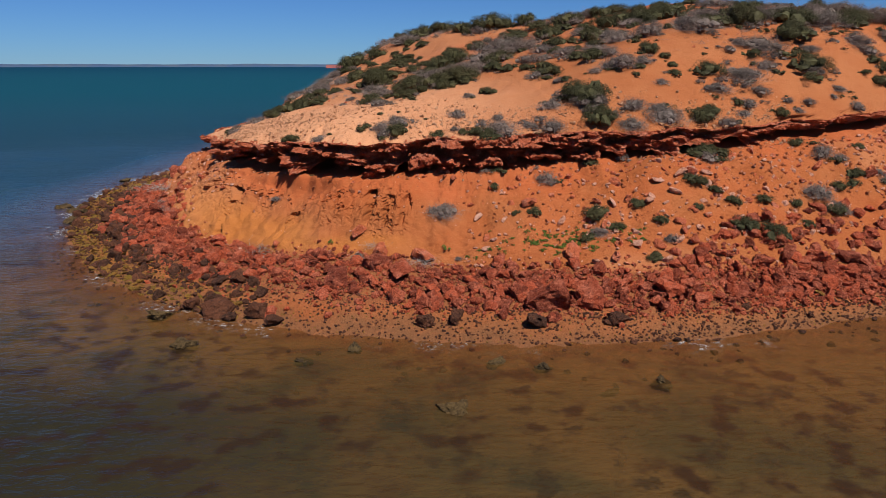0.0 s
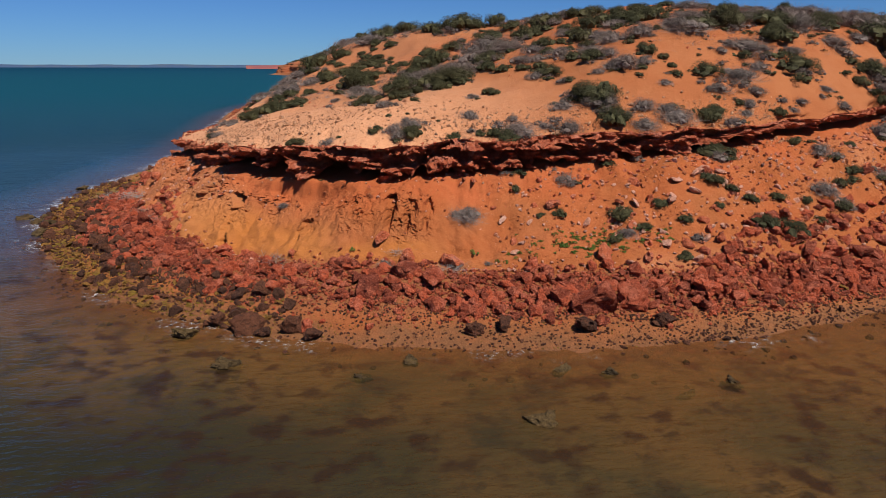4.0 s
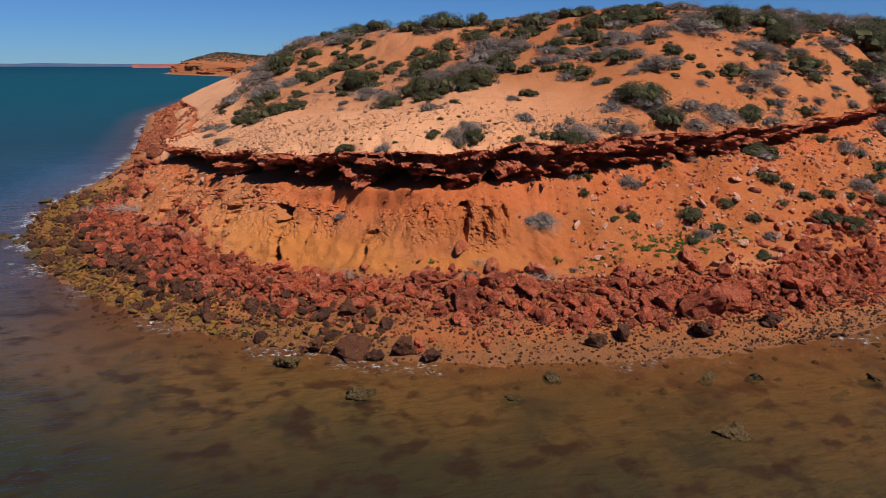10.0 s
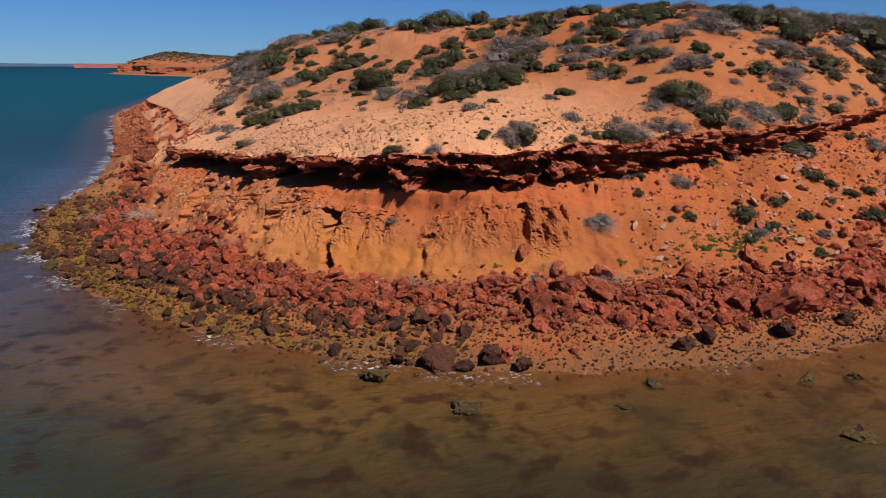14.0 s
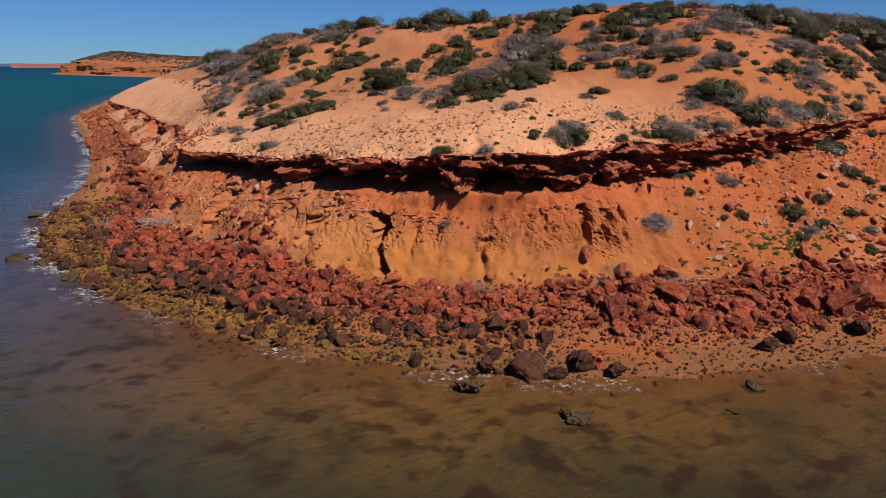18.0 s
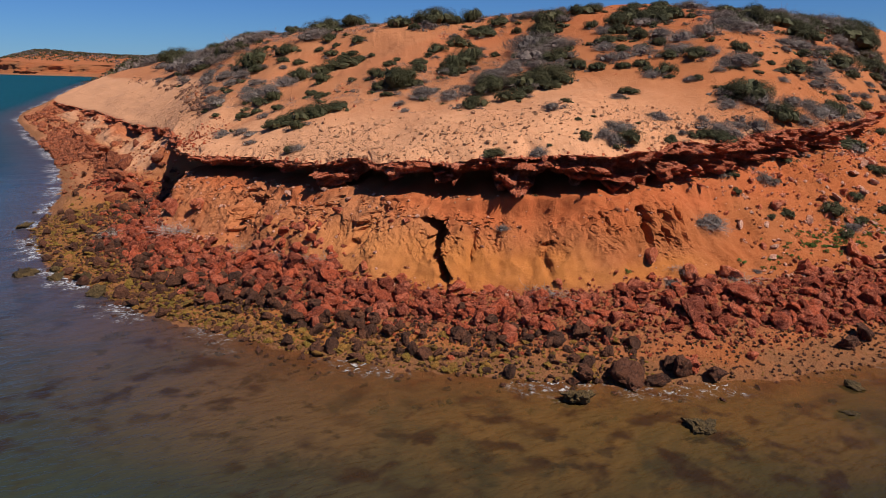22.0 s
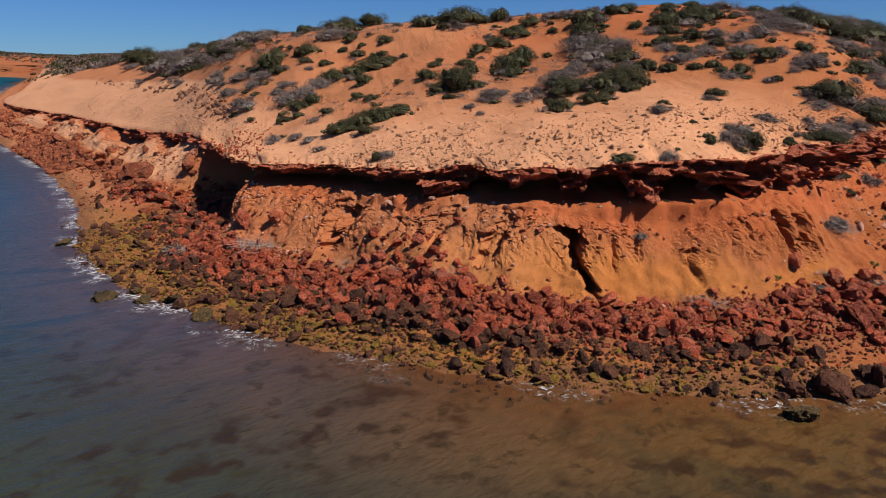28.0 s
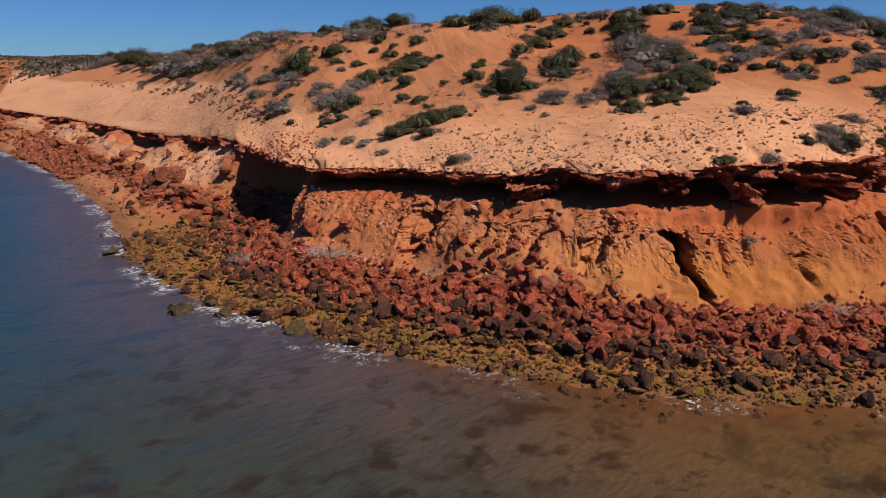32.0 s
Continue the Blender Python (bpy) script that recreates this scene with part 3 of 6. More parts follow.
    soil[..., 1] = sstep(0.1, 0.8, fbm(xx * 0.25, yy * 0.25, 1, 3, 62)) * 0.2 * (1 - cl) + 0.24 * sstep(CHORD[7], CHORD[9], ss) * sstep(0.0, 0.2, uu)
    soil[..., 1] = np.maximum(soil[..., 1], sstep(CHORD[13] + 1, CHORD[14], ss) * sstep(0.1, 0.4, uu) * np.maximum(np.broadcast_to(0.2 + 0.75 * FAN, p.shape[:2]), 0.9 * (1 - sstep(CHORD[14], CHORD[14] + 4, ss))))
    soil[..., 1] = np.maximum(soil[..., 1], 0.35 * sstep(CHORD[13], CHORD[14], ss) * (uu < 0.01))
    soil[..., 2] = sstep(0.60, 1.0, uu + 0.22 * fbm(ss * 0.35, 0, 4, 3, 63)) * 0.8
    soil[..., 2] = np.maximum(soil[..., 2], sstep(-0.4, 0.4, fbm(xx * 0.35, yy * 0.35, zz * 0.35, 3, 67)) * 0.4 * (1 - sstep(CHORD[4], CHORD[6], ss)) * sstep(0.05, 0.3, uu))
    soil[..., 2] = np.maximum(soil[..., 2], (0.35 + 0.4 * fbm(xx * 0.4, yy * 0.4, zz * 0.4, 3, 68)) * sstep(CHORD[8], CHORD[10], ss) * (1 - sstep(CHORD[12], CHORD[13], ss)) * sstep(0.05, 0.3, uu))
    bench = np.zeros(p.shape[:2])
    bench[12:first_slope] = u_bench[:, None]
    bench[first_slope:] = 1.0
    mat_zone = sstep(CHORD[7], CHORD[9], ss) * (1 - sstep(CHORD[14], CHORD[15], ss)) * sstep(-0.1, 0.05, bench) * (1 - sstep(0.35, 0.5, bench))
    soil[..., 0] = np.maximum(soil[..., 0], mat_zone * (bench > 0))
    stony = (1 - 0.7 * sstep(CHORD[13], CHORD[14], ss)) * sstep(0.30, 0.5, bench + 0.1 * fbm(ss * 0.6, bench * 3, 2, 3, 65)) * (1 - sstep(0.0, 0.06, uu))
    soil[..., 2] = np.maximum(soil[..., 2], 0.9 * stony)
    # damp low ground; the stony term paints the shade between stones
    soil[..., 3] = np.maximum(1 - sstep(0.05, 0.45, zz + 0.12 * fbm(xx * 0.5, yy * 0.5, 0, 3, 64)), np.maximum(0.75 * stony, 0.7 * mat_zone))
    soil[..., 3] = np.maximum(soil[..., 3], 0.6 * (1 - sstep(CHORD[4], CHORD[7], ss)) * (1 - sstep(0.3, 0.6, bench + 0.12 * fbm(xx * 0.8, yy * 0.8, 0, 3, 66))))
    soil[..., 2] = np.maximum(soil[..., 2], 1.0 * sstep(CHORD[19], CHORD[21], ss) * sstep(0.0, 0.1, uu))
    # fourth share raised to darken the far headland cliffs
    soil[..., 3] = np.maximum(soil[..., 3], HEAD[None, :] * (0.62 + 0.3 * fbm(xx * 0.05, yy * 0.05, zz * 0.2, 3, 145)))
    ob = sheet("shore_ground", p, SOIL, ("soil", soil))
    # clay breaks in facets, loose sand lies smooth
    rough_face = crumb > 0.10
    ob.data.polygons.foreach_set("use_smooth", (~rough_face[:-1, :-1]).ravel())
    return ob


def hill_ground():
    """Dune hill from the crust edge over the crest to the plateau behind."""
    ridge_back = C3.copy()
    out = C3[:, :2] - M3[:, :2]
    out /= np.linalg.norm(out, axis=1)[:, None]
    ridge_back[:, :2] += (0.35 * out + np.array([0.6, 0.25])) * (12 + 60 * sstep(CHORD[14], CHORD[19], S))[:, None]
    ridge_back[:, 2] = C3[:, 2] - 2.0
    rows = []
    us = np.linspace(0, 1, 60) ** 1.15
    # quadratic blend through edge, middle and crest
    len1 = np.linalg.norm(M3 - E3, axis=1)
    len2 = np.linalg.norm(C3 - M3, axis=1)
    tm = (len1 / (len1 + len2))[:, None]
    slope1, slope2 = (M3 - E3) / tm, (C3 - M3) / (1 - tm)
    tang_m = slope1 * (1 - tm) + slope2 * tm
    tang_e = slope1 * 1.5 - tang_m * 0.5
    tang_c = slope2 * 1.5 - tang_m * 0.5
    tang_c[:, 2] = np.minimum(tang_c[:, 2], 3.0)

    def seg(p0, p1, m0, m1, t, h):
        return (2 * t ** 3 - 3 * t ** 2 + 1) * p0 + (t ** 3 - 2 * t ** 2 + t) * h * m0 + (-2 * t ** 3 + 3 * t ** 2) * p1 + (t ** 3 - t ** 2) * h * m1

    smooth_e = along(EDGE, S)
    rim = E3.copy()
    rim[:, :2] += IN2 * (0.30 * (1 - sstep(CHORD[11], CHORD[12], S)))[:, None]
    rim[:, 2] -= 0.05 * (1 - sstep(CHORD[11], CHORD[12], S))
    for u in us:
        first = seg(smooth_e + (rim - smooth_e) * (1 - sstep(0.01, 0.06, u)), M3, tang_e, tang_m, np.clip(u / tm, 0, 1), tm)
        second = seg(M3, C3, tang_m, tang_c, np.clip((u - tm) / (1 - tm), 0, 1), 1 - tm)
        rows.append(np.where(u < tm, first, second))
    for u in (0.03, 0.08, 0.16, 0.3, 0.5, 0.75, 1.0):
        q = C3 * (1 - u) + ridge_back * u
        q[:, 2] = C3[:, 2] + (ridge_back[:, 2] - C3[:, 2]) * u ** 1.5
        rows.append(q)
    p = np.stack(rows, axis=0)
    xx, yy = p[..., 0], p[..., 1]
    depth = np.concatenate([us, np.full(7, 1.0)])[:, None] * np.ones(len(S))[None, :]
    grow = sstep(0.0, 0.15, depth)
    p[..., 2] += 0.38 * fbm(xx * 0.11, yy * 0.11, 0, 3, 71) * grow + 0.10 * fbm(xx * 0.5, yy * 0.5, 0, 3, 72) * (0.25 + 0.75 * grow) + 0.03 * fbm(xx * 2.2, yy * 2.2, 0, 3, 73)
    p[..., 2] += swell(xx, yy, SWELLS) * sstep(0.0, 0.06, depth) * (1 - 0.9 * sstep(0.72, 0.96, depth))
    p[0, :, 2] -= 0.10
    soil = np.zeros(p.shape[:2] + (4,))
    ss = np.broadcast_to(S, p.shape[:2])
    far = sstep(CHORD[12], CHORD[15], ss)
    soil[..., 1] = np.maximum(0.85 * (1 - sstep(0.10, 0.55, depth + 0.12 * fbm(xx * 0.12, yy * 0.12, 0, 3, 74))) * sstep(CHORD[3], CHORD[7], ss), far * (1 - sstep(CHORD[20], CHORD[22], ss)) * 0.9 * (1 - sstep(0.36, 0.44, depth)))
    soil[..., 1] = np.maximum(soil[..., 1], (0.10 + 0.20 * sstep(CHORD[4], CHORD[8], ss)) * (1 - sstep(CHORD[18], CHORD[20], ss)))
    soil[..., 2] = np.maximum(0.35 * sstep(0.1, 0.6, fbm(xx * 0.09, yy * 0.09, 0, 3, 75)) * sstep(0.4, 0.8, depth), 0.85 * sstep(CHORD[20], CHORD[22], ss))
    # fourth share raised to darken the far headland top
    soil[..., 3] = 0.5 * sstep(CHORD[20], CHORD[22], ss)
    return sheet("hill_ground", p, SOIL, ("soil", soil))


shore_ground = tagged(slope_ground(), "red and ochre sand slope above a rubble bench", "ground", kind="structure")
hill = tagged(hill_ground(), "orange dune sand hillside dotted with low shrubs", "ground", kind="structure")


# ---- sea ----
def shore_distance(x, y):
    """Distance to the waterline, positive out at sea."""
    pick = np.concatenate([np.where(S < CHORD[17])[0][::4], np.where(S >= CHORD[17])[0]])
    pts, nrm = W2[pick], (W2 - T2)[pick]
    best = np.full(x.shape, 1e9)
    sign = np.ones(x.shape)
    for (px, py), (nx, ny) in zip(pts, nrm):
        d = np.hypot(x - px, y - py)
        closer = d < best
        best = np.where(closer, d, best)
        sign = np.where(closer, np.sign((x - px) * nx + (y - py) * ny), sign)
    return best * sign


def sea_sheet():
    rings = np.concatenate([np.arange(0.0, 60, 0.6), 60 * 1.06 ** np.arange(0, 77)])
    rings = np.minimum(rings, 4700)
    ang = np.linspace(0, 2 * math.pi, 361)
    cx, cy = -18.0, 24.0
    x = cx + rings[:, None] * np.cos(ang)[None, :]
    y = cy + rings[:, None] * np.sin(ang)[None, :]
    d = shore_distance(x, y)
    v = np.stack([x, y, np.zeros_like(x)], axis=-1)
    sea = np.zeros(x.shape + (4,))
    wob = fbm(x * 0.05, y * 0.05, 0, 3, 81)
    inner = sstep(-14, 8, x) * (1 - sstep(34, 60, y))
    reach = 7 + 12 * inner
    sea[..., 0] = np.clip(0.85 * np.exp(-np.maximum(d, 0) / (reach * 0.42) * (1 + 0.35 * wob)), 0, 1)
    away = np.hypot(x + 18, y - 24)
    sea[..., 1] = np.maximum(sstep(40, 120, away + 10 * wob), 0.55 * sstep(40, 70, y + 6 * wob) * sstep(-30, -42, x))
    sea[..., 0] *= 1 - 0.5 * sstep(-20, -28, x)
    sea[..., 2] = sstep(350, 2200, away + 80 * fbm(x * 0.004, y * 0.002, 0, 3, 83)) * 0.8
    sea[..., 3] = (1 - 0.62 * inner) * sstep(0.5, 9.5, d + 2.0 * wob)
    ob = sheet("water", v, WATER, ("sea", sea))
    a = ob.data.attributes.new("offshore", "FLOAT", "POINT")
    a.data.foreach_set("value", (np.clip(d, -20, 60) / 20).astype(np.float32).ravel())
    return ob


water = tagged(sea_sheet(), "calm sea, clear brown shallows turning teal offshore", "water", kind="structure")


# ---- helpers for things ----
def surface_of(ob):
    me = ob.data
    co = np.empty(len(me.vertices) * 3)
    me.vertices.foreach_get("co", co)
    return BVHTree.FromPolygons([tuple(v) for v in co.reshape(-1, 3)], [tuple(p.vertices) for p in me.polygons])


SHORE_TREE, HILL_TREE = surface_of(shore_ground), surface_of(hill)


def ground(x, y):
    """Height and normal of the open ground at x, y: the hill where there is one, else the slope."""
    hit = HILL_TREE.ray_cast(Vector((x, y, 60)), Vector((0, 0, -1)))
    if hit[0] is None:
        hit = SHORE_TREE.ray_cast(Vector((x, y, 60)), Vector((0, 0, -1)))
    if hit[0] is None:
        return -1.0, Vector((0, 0, 1))
    return hit[0].z, hit[1]


def part(name, me, material, parent, label=""):
    """Links a mesh as one part under a thing."""
    ob = new(name, me)
    if material is not None and not me.materials:
        me.materials.append(material)
    ob.parent = parent
    if label:
        ob["label"] = label
    return ob


def mesh_from(name, verts, faces, material, smooth=False):
    me = bpy.data.meshes.new(name)
    me.from_pydata(verts, [], faces)
    if material is not None:
        me.materials.append(material)
    if smooth:
        me.polygons.foreach_set("use_smooth", [True] * len(me.polygons))
    me.update()
    return me


def rock_shape(rng, detail=2, flat=0.7, cuts=9, rough=0.2):
    """Points and faces of one broken rock about 1 across: a ball cut by planes and roughened."""
    bm = bmesh.new()
    bmesh.ops.create_icosphere(bm, subdivisions=detail, radius=0.62)
    pts = np.array([v.co[:] for v in bm.verts])
    faces = [[v.index for v in f.verts] for f in bm.faces]
    bm.free()
    for _ in range(cuts):
        n = rng.normal(size=3)
        n /= np.linalg.norm(n)
        d = rng.uniform(0.20, 0.44)
        over = pts @ n - d
        pts = pts - np.outer(np.maximum(over, 0) * 0.92, n)
    o = rng.uniform(0, 50, 3)
    k = 1 + rough * fbm(pts[:, 0] * 2.6 + o[0], pts[:, 1] * 2.6 + o[1], pts[:, 2] * 2.6 + o[2], 4, 7, 0.6)
    pts = pts * k[:, None]
    pts *= np.array([rng.uniform(0.85, 1.2), rng.uniform(0.75, 1.05), flat * rng.uniform(0.8, 1.15)])
    return pts, faces


def turn(rng, tilt=0.35):
    return Euler((rng.normal() * tilt, rng.normal() * tilt, rng.uniform(0, 6.283)))


def joined_rocks(name, spots, material, rng, shapes):
    """Many stones in one mesh; a spot is x, y, z, size."""
    allv, allf, base = [], [], 0
    for x, y, z, size in spots:
        pts, faces = shapes[rng.integers(len(shapes))]
        m = np.array(turn(rng).to_matrix())
        v = (pts * size * rng.uniform(0.85, 1.2, 3)) @ m.T + np.array([x, y, z])
        allv.append(v)
        f = np.array(faces) + base
        allf.append(f)
        base += len(v)
    return new(name, mesh_from(name, np.vstack(allv).tolist(), np.vstack(allf).tolist(), material))


ROCK_REEF = rock_material("reef_rock", (0.17, 0.105, 0.038), (0.045, 0.03, 0.015), (0.20, 0.12, 0.045), 0.7)


# ---- crust ledge ----
# thickness of the rim, and bosses that hang from it: chord length, half width, depth
THICK = [0.45, 0.45, 0.6, 0.95, 1.55, 1.85, 1.7, 0.95, 0.5, 0.40, 0.36, 0.34, 0.4, 0.6, 0.75, 0.85, 0.9, 0.9, 0.8, 0.6, 0.6, 0.6, 0.6, 0.6, 0.6, 0.6, 0.6]
BOSSES = [(89.6, 0.7, 0.45), (84.9, 1.5, 1.05), (78.2, 0.7, 0.95), (74.8, 1.7, 1.1), (69.3, 1.2, 0.55), (66.6, 1.1, 0.5), (63.4, 1.0, 0.35), (61.0, 0.8, 0.4), (57.5, 1.0, 0.3), (52.5, 1.0, 0.3),
          (46.0, 2.0, 0.3), (93.4, 0.5, 0.3), (97.0, 0.6, 0.25), (81.2, 0.4, 0.35), (71.9, 0.35, 0.4), (126.0, 1.5, 0.5), (134.0, 2.0, 0.6)]


def crust_lines(step):
    s = np.arange(CHORD[1] - 4, CHORD[18], step)
    e = np.column_stack([np.interp(s, S, E3[:, i]) for i in range(3)])
    inn = np.column_stack([np.interp(s, S, IN2[:, i]) for i in range(2)])
    inn /= np.linalg.norm(inn, axis=1)[:, None]
    th = along(THICK, s)[:, 0] * (1 + 0.35 * fbm(s * 0.6, 3, 0, 3, 91) + 0.15 * fbm(s * 2.4, 3, 0, 2, 92))
    for at, half, deep in BOSSES:
        ragged = (s - at) / half + 0.35 * fbm(s * 1.1, at, 0, 3, 90)
        th = th + deep * sstep(1.25, 0.55, np.abs(ragged)) * (1 + 0.3 * fbm(s * 1.9, at, 0, 3, 89))
    return s, e, inn, np.clip(th, 0.2, 2.1)


def crust_ledge():
    """Overhanging slab of hard red crust with layered, broken front and hollow underside."""
    s, e, inn, th = crust_lines(0.07)
    rows_a, rows_z, kind = [], [], []
    for a in (1.6, 0.8, 0.35, 0.12):
        rows_a.append(np.full(len(s), a))
        rows_z.append(np.full(len(s), -0.02 - 0.5 * max(a - 0.12, 0)))
        kind.append(0.15)
    for v in np.linspace(0, 1, 26):
        rows_a.append(0.10 * np.sin(v * 9) + 0.30 * (v - 0.3) ** 2 + 0 * s)
        rows_z.append(-th * v)
        kind.append(0.55 + 0.45 * float(sstep(0.0, 0.15, v)))
    for a in (0.35, 0.7, 1.1, 1.6, 2.2, 3.0):
        rows_a.append(np.full(len(s), a))
        rows_z.append(np.minimum(-th + 0.45 * min(a, 1.4), -0.25))
        kind.append(0.6)
    a, z, kind = np.stack(rows_a), np.stack(rows_z), np.array(kind)[:, None]
    ss = np.broadcast_to(s, a.shape)
    wob = fbm(ss * 0.6, z * 0.8, 0, 3, 93)
    layer = vnoise(ss * 0.25, (z + 0.12 * wob) * 6.5, 2, 94)
    block = vnoise(np.floor(ss * 1.5 + 0.7 * wob), np.floor((z + 0.15 * wob) * 3.1), 1, 95)
    hollow = sstep(0.05, 0.5, fbm(ss * 0.55, z * 1.3, 7, 3, 99)) * sstep(0.25, 0.6, -z / np.maximum(th, 0.3)[None, :])
    # bedding planes weathered back between harder layers, and blocks broken along joints
    bedding = sstep(0.15, 0.5, vnoise(ss * 0.33 + 0.3 * wob, (z + 0.10 * wob) * 5.2, 4, 101)) * sstep(-0.35, 0.25, vnoise(ss * 0.5, z * 1.5, 8, 104))
    chunk = vnoise(np.floor(ss * 3.4 + 0.9 * wob), np.floor((z + 0.1 * wob) * 6.5), 1, 102)
    slot = sstep(0.08, 0.17, fbm(ss * 0.7 + 0.3 * wob, z * 2.8, 11, 3, 105)) * sstep(0.06, 0.16, -z)
    strata = vnoise(ss * 0.4, np.floor((z + 0.10 * wob) * 7.0), 5, 106)
    front = -0.42 * np.clip(th - 0.5, 0, 1)[None, :]
    push = (front + 0.35 * hollow + 1.15 * slot + 0.11 * strata + (0.20 + 0.25 * np.clip(th - 0.8, 0, 1))[None, :] * bedding + 0.30 * fbm(ss * 0.8, z * 1.7, 0, 4, 96) + 0.07 * layer + 0.28 * block + 0.13 * chunk + 0.15 * fbm(ss * 3.2, z * 3.2, 0, 4, 97) + 0.10 * fbm(ss * 9, z * 9, 0, 2, 100)) * kind
    a = a + push * np.clip(th / 1.3, 0.4, 1.0)[None, :]
    z = z + 0.07 * fbm(ss * 2.2, a * 2, 3, 3, 98) * (0.3 + 0.7 * kind)
    p = np.empty(a.shape + (3,))
    p[..., 0] = e[None, :, 0] + inn[None, :, 0] * a
    p[..., 1] = e[None, :, 1] + inn[None, :, 1] * a
    p[..., 2] = e[None, :, 2] + z
    return sheet("crust_ledge", p, ROCK_CRUST, smooth=False)


ledge = tagged(crust_ledge(), "overhanging layered red sandstone crust at the cliff top", "rock ledge", kind="structure")


def ledge_blocks():
    """Broken blocks that stick out of the crust."""
    rng = np.random.default_rng(11)
    shapes = [mesh_from("ledge_block", *rock_shape(rng, 3, 0.75, 11, 0.22), ROCK_CRUST) for _ in range(8)]
    s, e, inn, th = crust_lines(0.10)
    for _ in range(330):
        k = rng.integers(len(s))
        if s[k] > CHORD[14] or rng.random() > 0.35 + th[k]:
            continue
        a, v = rng.uniform(-0.25, 0.3), rng.uniform(0.15, 1.0)
        size = (0.10 + 0.34 * rng.random() ** 2) * (0.6 + 0.4 * th[k])
        ob = part("ledge_block", shapes[rng.integers(8)], None, ledge)
        ob.location = (e[k, 0] + inn[k, 0] * a, e[k, 1] + inn[k, 1] * a, e[k, 2] - th[k] * v)
        ob.rotation_euler = turn(rng, 0.22)
        ob.scale = (size * rng.uniform(0.9, 1.7), size * rng.uniform(0.8, 1.4), size * rng.uniform(0.5, 1.0))


# ---- shore rocks ----
def bench_point(s, u):
    """A point of the rubble bench: u 0 at the waterline, 1 at the foot of the slope."""
    w = np.array([np.interp(s, S, W2[:, i]) for i in range(2)])
    t = np.array([np.interp(s, S, T2[:, i]) for i in range(2)])
    return w + (t - w) * u


def rubble():
    rng = np.random.default_rng(21)
    big = [rock_shape(rng, 3, 0.85, 8, 0.34) for _ in range(7)]
    middle = [rock_shape(rng, 2, 0.9, 7, 0.27) for _ in range(14)]
    small = [rock_shape(rng, 1, 0.75, 9, 0.3) for _ in range(12)]

    def reef_clump():
        """A low knobbly rock with a broken outline."""
        v, f = rock_shape(rng, 4, 0.5, 3, 0.3)
        o = rng.uniform(0, 40, 3)
        k = 1 + 0.35 * np.abs(fbm(v[:, 0] * 5 + o[0], v[:, 1] * 5 + o[1], v[:, 2] * 5 + o[2], 3, 8))
        return mesh_from("reef_rock", (v * k[:, None]).tolist(), f, ROCK_REEF)

    meshes = {"reef": [reef_clump() for _ in range(7)]}
    for key, mat in (("red", ROCK_RED), ("cove", ROCK_COVE), ("dark", ROCK_DARK), ("algae", ROCK_ALGAE)):
        meshes[key] = [mesh_from("boulder_" + key, v.tolist(), f, mat) for v, f in big]
    words = {"reef": "knobbly algae grown reef rock standing in the shallows", "red": "dark red sandstone boulder in the shore rubble", "cove": "orange red sandstone boulder below the cove cliff", "dark": "dark weathered boulder near the waterline", "algae": "boulder with olive yellow algae by the water"}

    groups = {"cove": "orange boulders in the cove", "reef": "reef rocks in the shallows", "red": "red boulders along the shore", "dark": "dark boulders along the shore", "algae": "algae grown rocks by the water"}

    def zone(s, u):
        """Which stone lies there: red above, dark in the middle, algae at the water round the point."""
        j = u + 0.11 * rng.normal()
        point = float(sstep(CHORD[5], CHORD[8], np.array(s)))
        if j > 0.62:
            return "red"
        if j > 0.43:
            return "dark" if rng.random() < 0.26 + 0.5 * point else "red"
        if rng.random() < 0.2 + 0.65 * point:
            return "algae"
        return "dark"

    def boulder(x, y, size, key, sink=0.14, high=1.0):
        z, n = ground(x, y)
        ob = new({"reef": "reef_rock", "red": "red_boulder", "cove": "cliff_boulder", "dark": "dark_boulder", "algae": "algae_boulder"}[key], meshes[key][rng.integers(7)])
        ob.rotation_euler = turn(rng, 0.18 if size > 1.3 else 0.3)
        ob.scale = (size, size * rng.uniform(0.8, 1.0), size * high * rng.uniform(0.75, 1.0))
        ob.location = (x, y, max(z, -0.25) + size * (0.36 - sink))
        return tagged(ob, words[key], "boulder", groups[key])

    for x, y, size, key in BOULDERS:
        boulder(x, y, size, "cove" if key == "red" and y > 68 else key)
    # the row of large dark boulders between the red rubble and the algae
    s = CHORD[7] + 2
    while s < CHORD[12] + 4:
        x, y = bench_point(s, 0.45 + 0.05 * rng.normal())
        boulder(x, y, rng.uniform(0.4, 0.85), "dark")
        s += rng.uniform(0.7, 1.6)
    made = 0
    while made < 420:
        s, u = rng.uniform(CHORD[1] + 8, CHORD[14]), rng.uniform(0.05, 1.02)
        key = zone(s, u)
        right = 1 - float(sstep(CHORD[6], CHORD[9], np.array(s)))
        if key != "red" and rng.random() < 0.93 * right:
            continue
        x, y = bench_point(s, u)
        if np.interp(s, S, ALCOVE) > 0.3 and u > 0.8 or s > CHORD[13] + 1.5 and u < 0.62 and rng.random() < 0.9:
            continue
        boulder(x, y, (0.30 + 0.5 * rng.random() ** 2.2) * {"red": 1.0, "dark": 1.0, "algae": 0.75}[key], key, high={"red": 1.0, "dark": 0.9, "algae": 0.36}[key])
        made += 1
    low = [(v * np.array([1.1, 1.05, 0.6]), f) for v, f in middle]
    spots = {"red": [], "dark": [], "algae": [], "far": []}
    mids = {"red": [], "dark": [], "algae": [], "far": []}
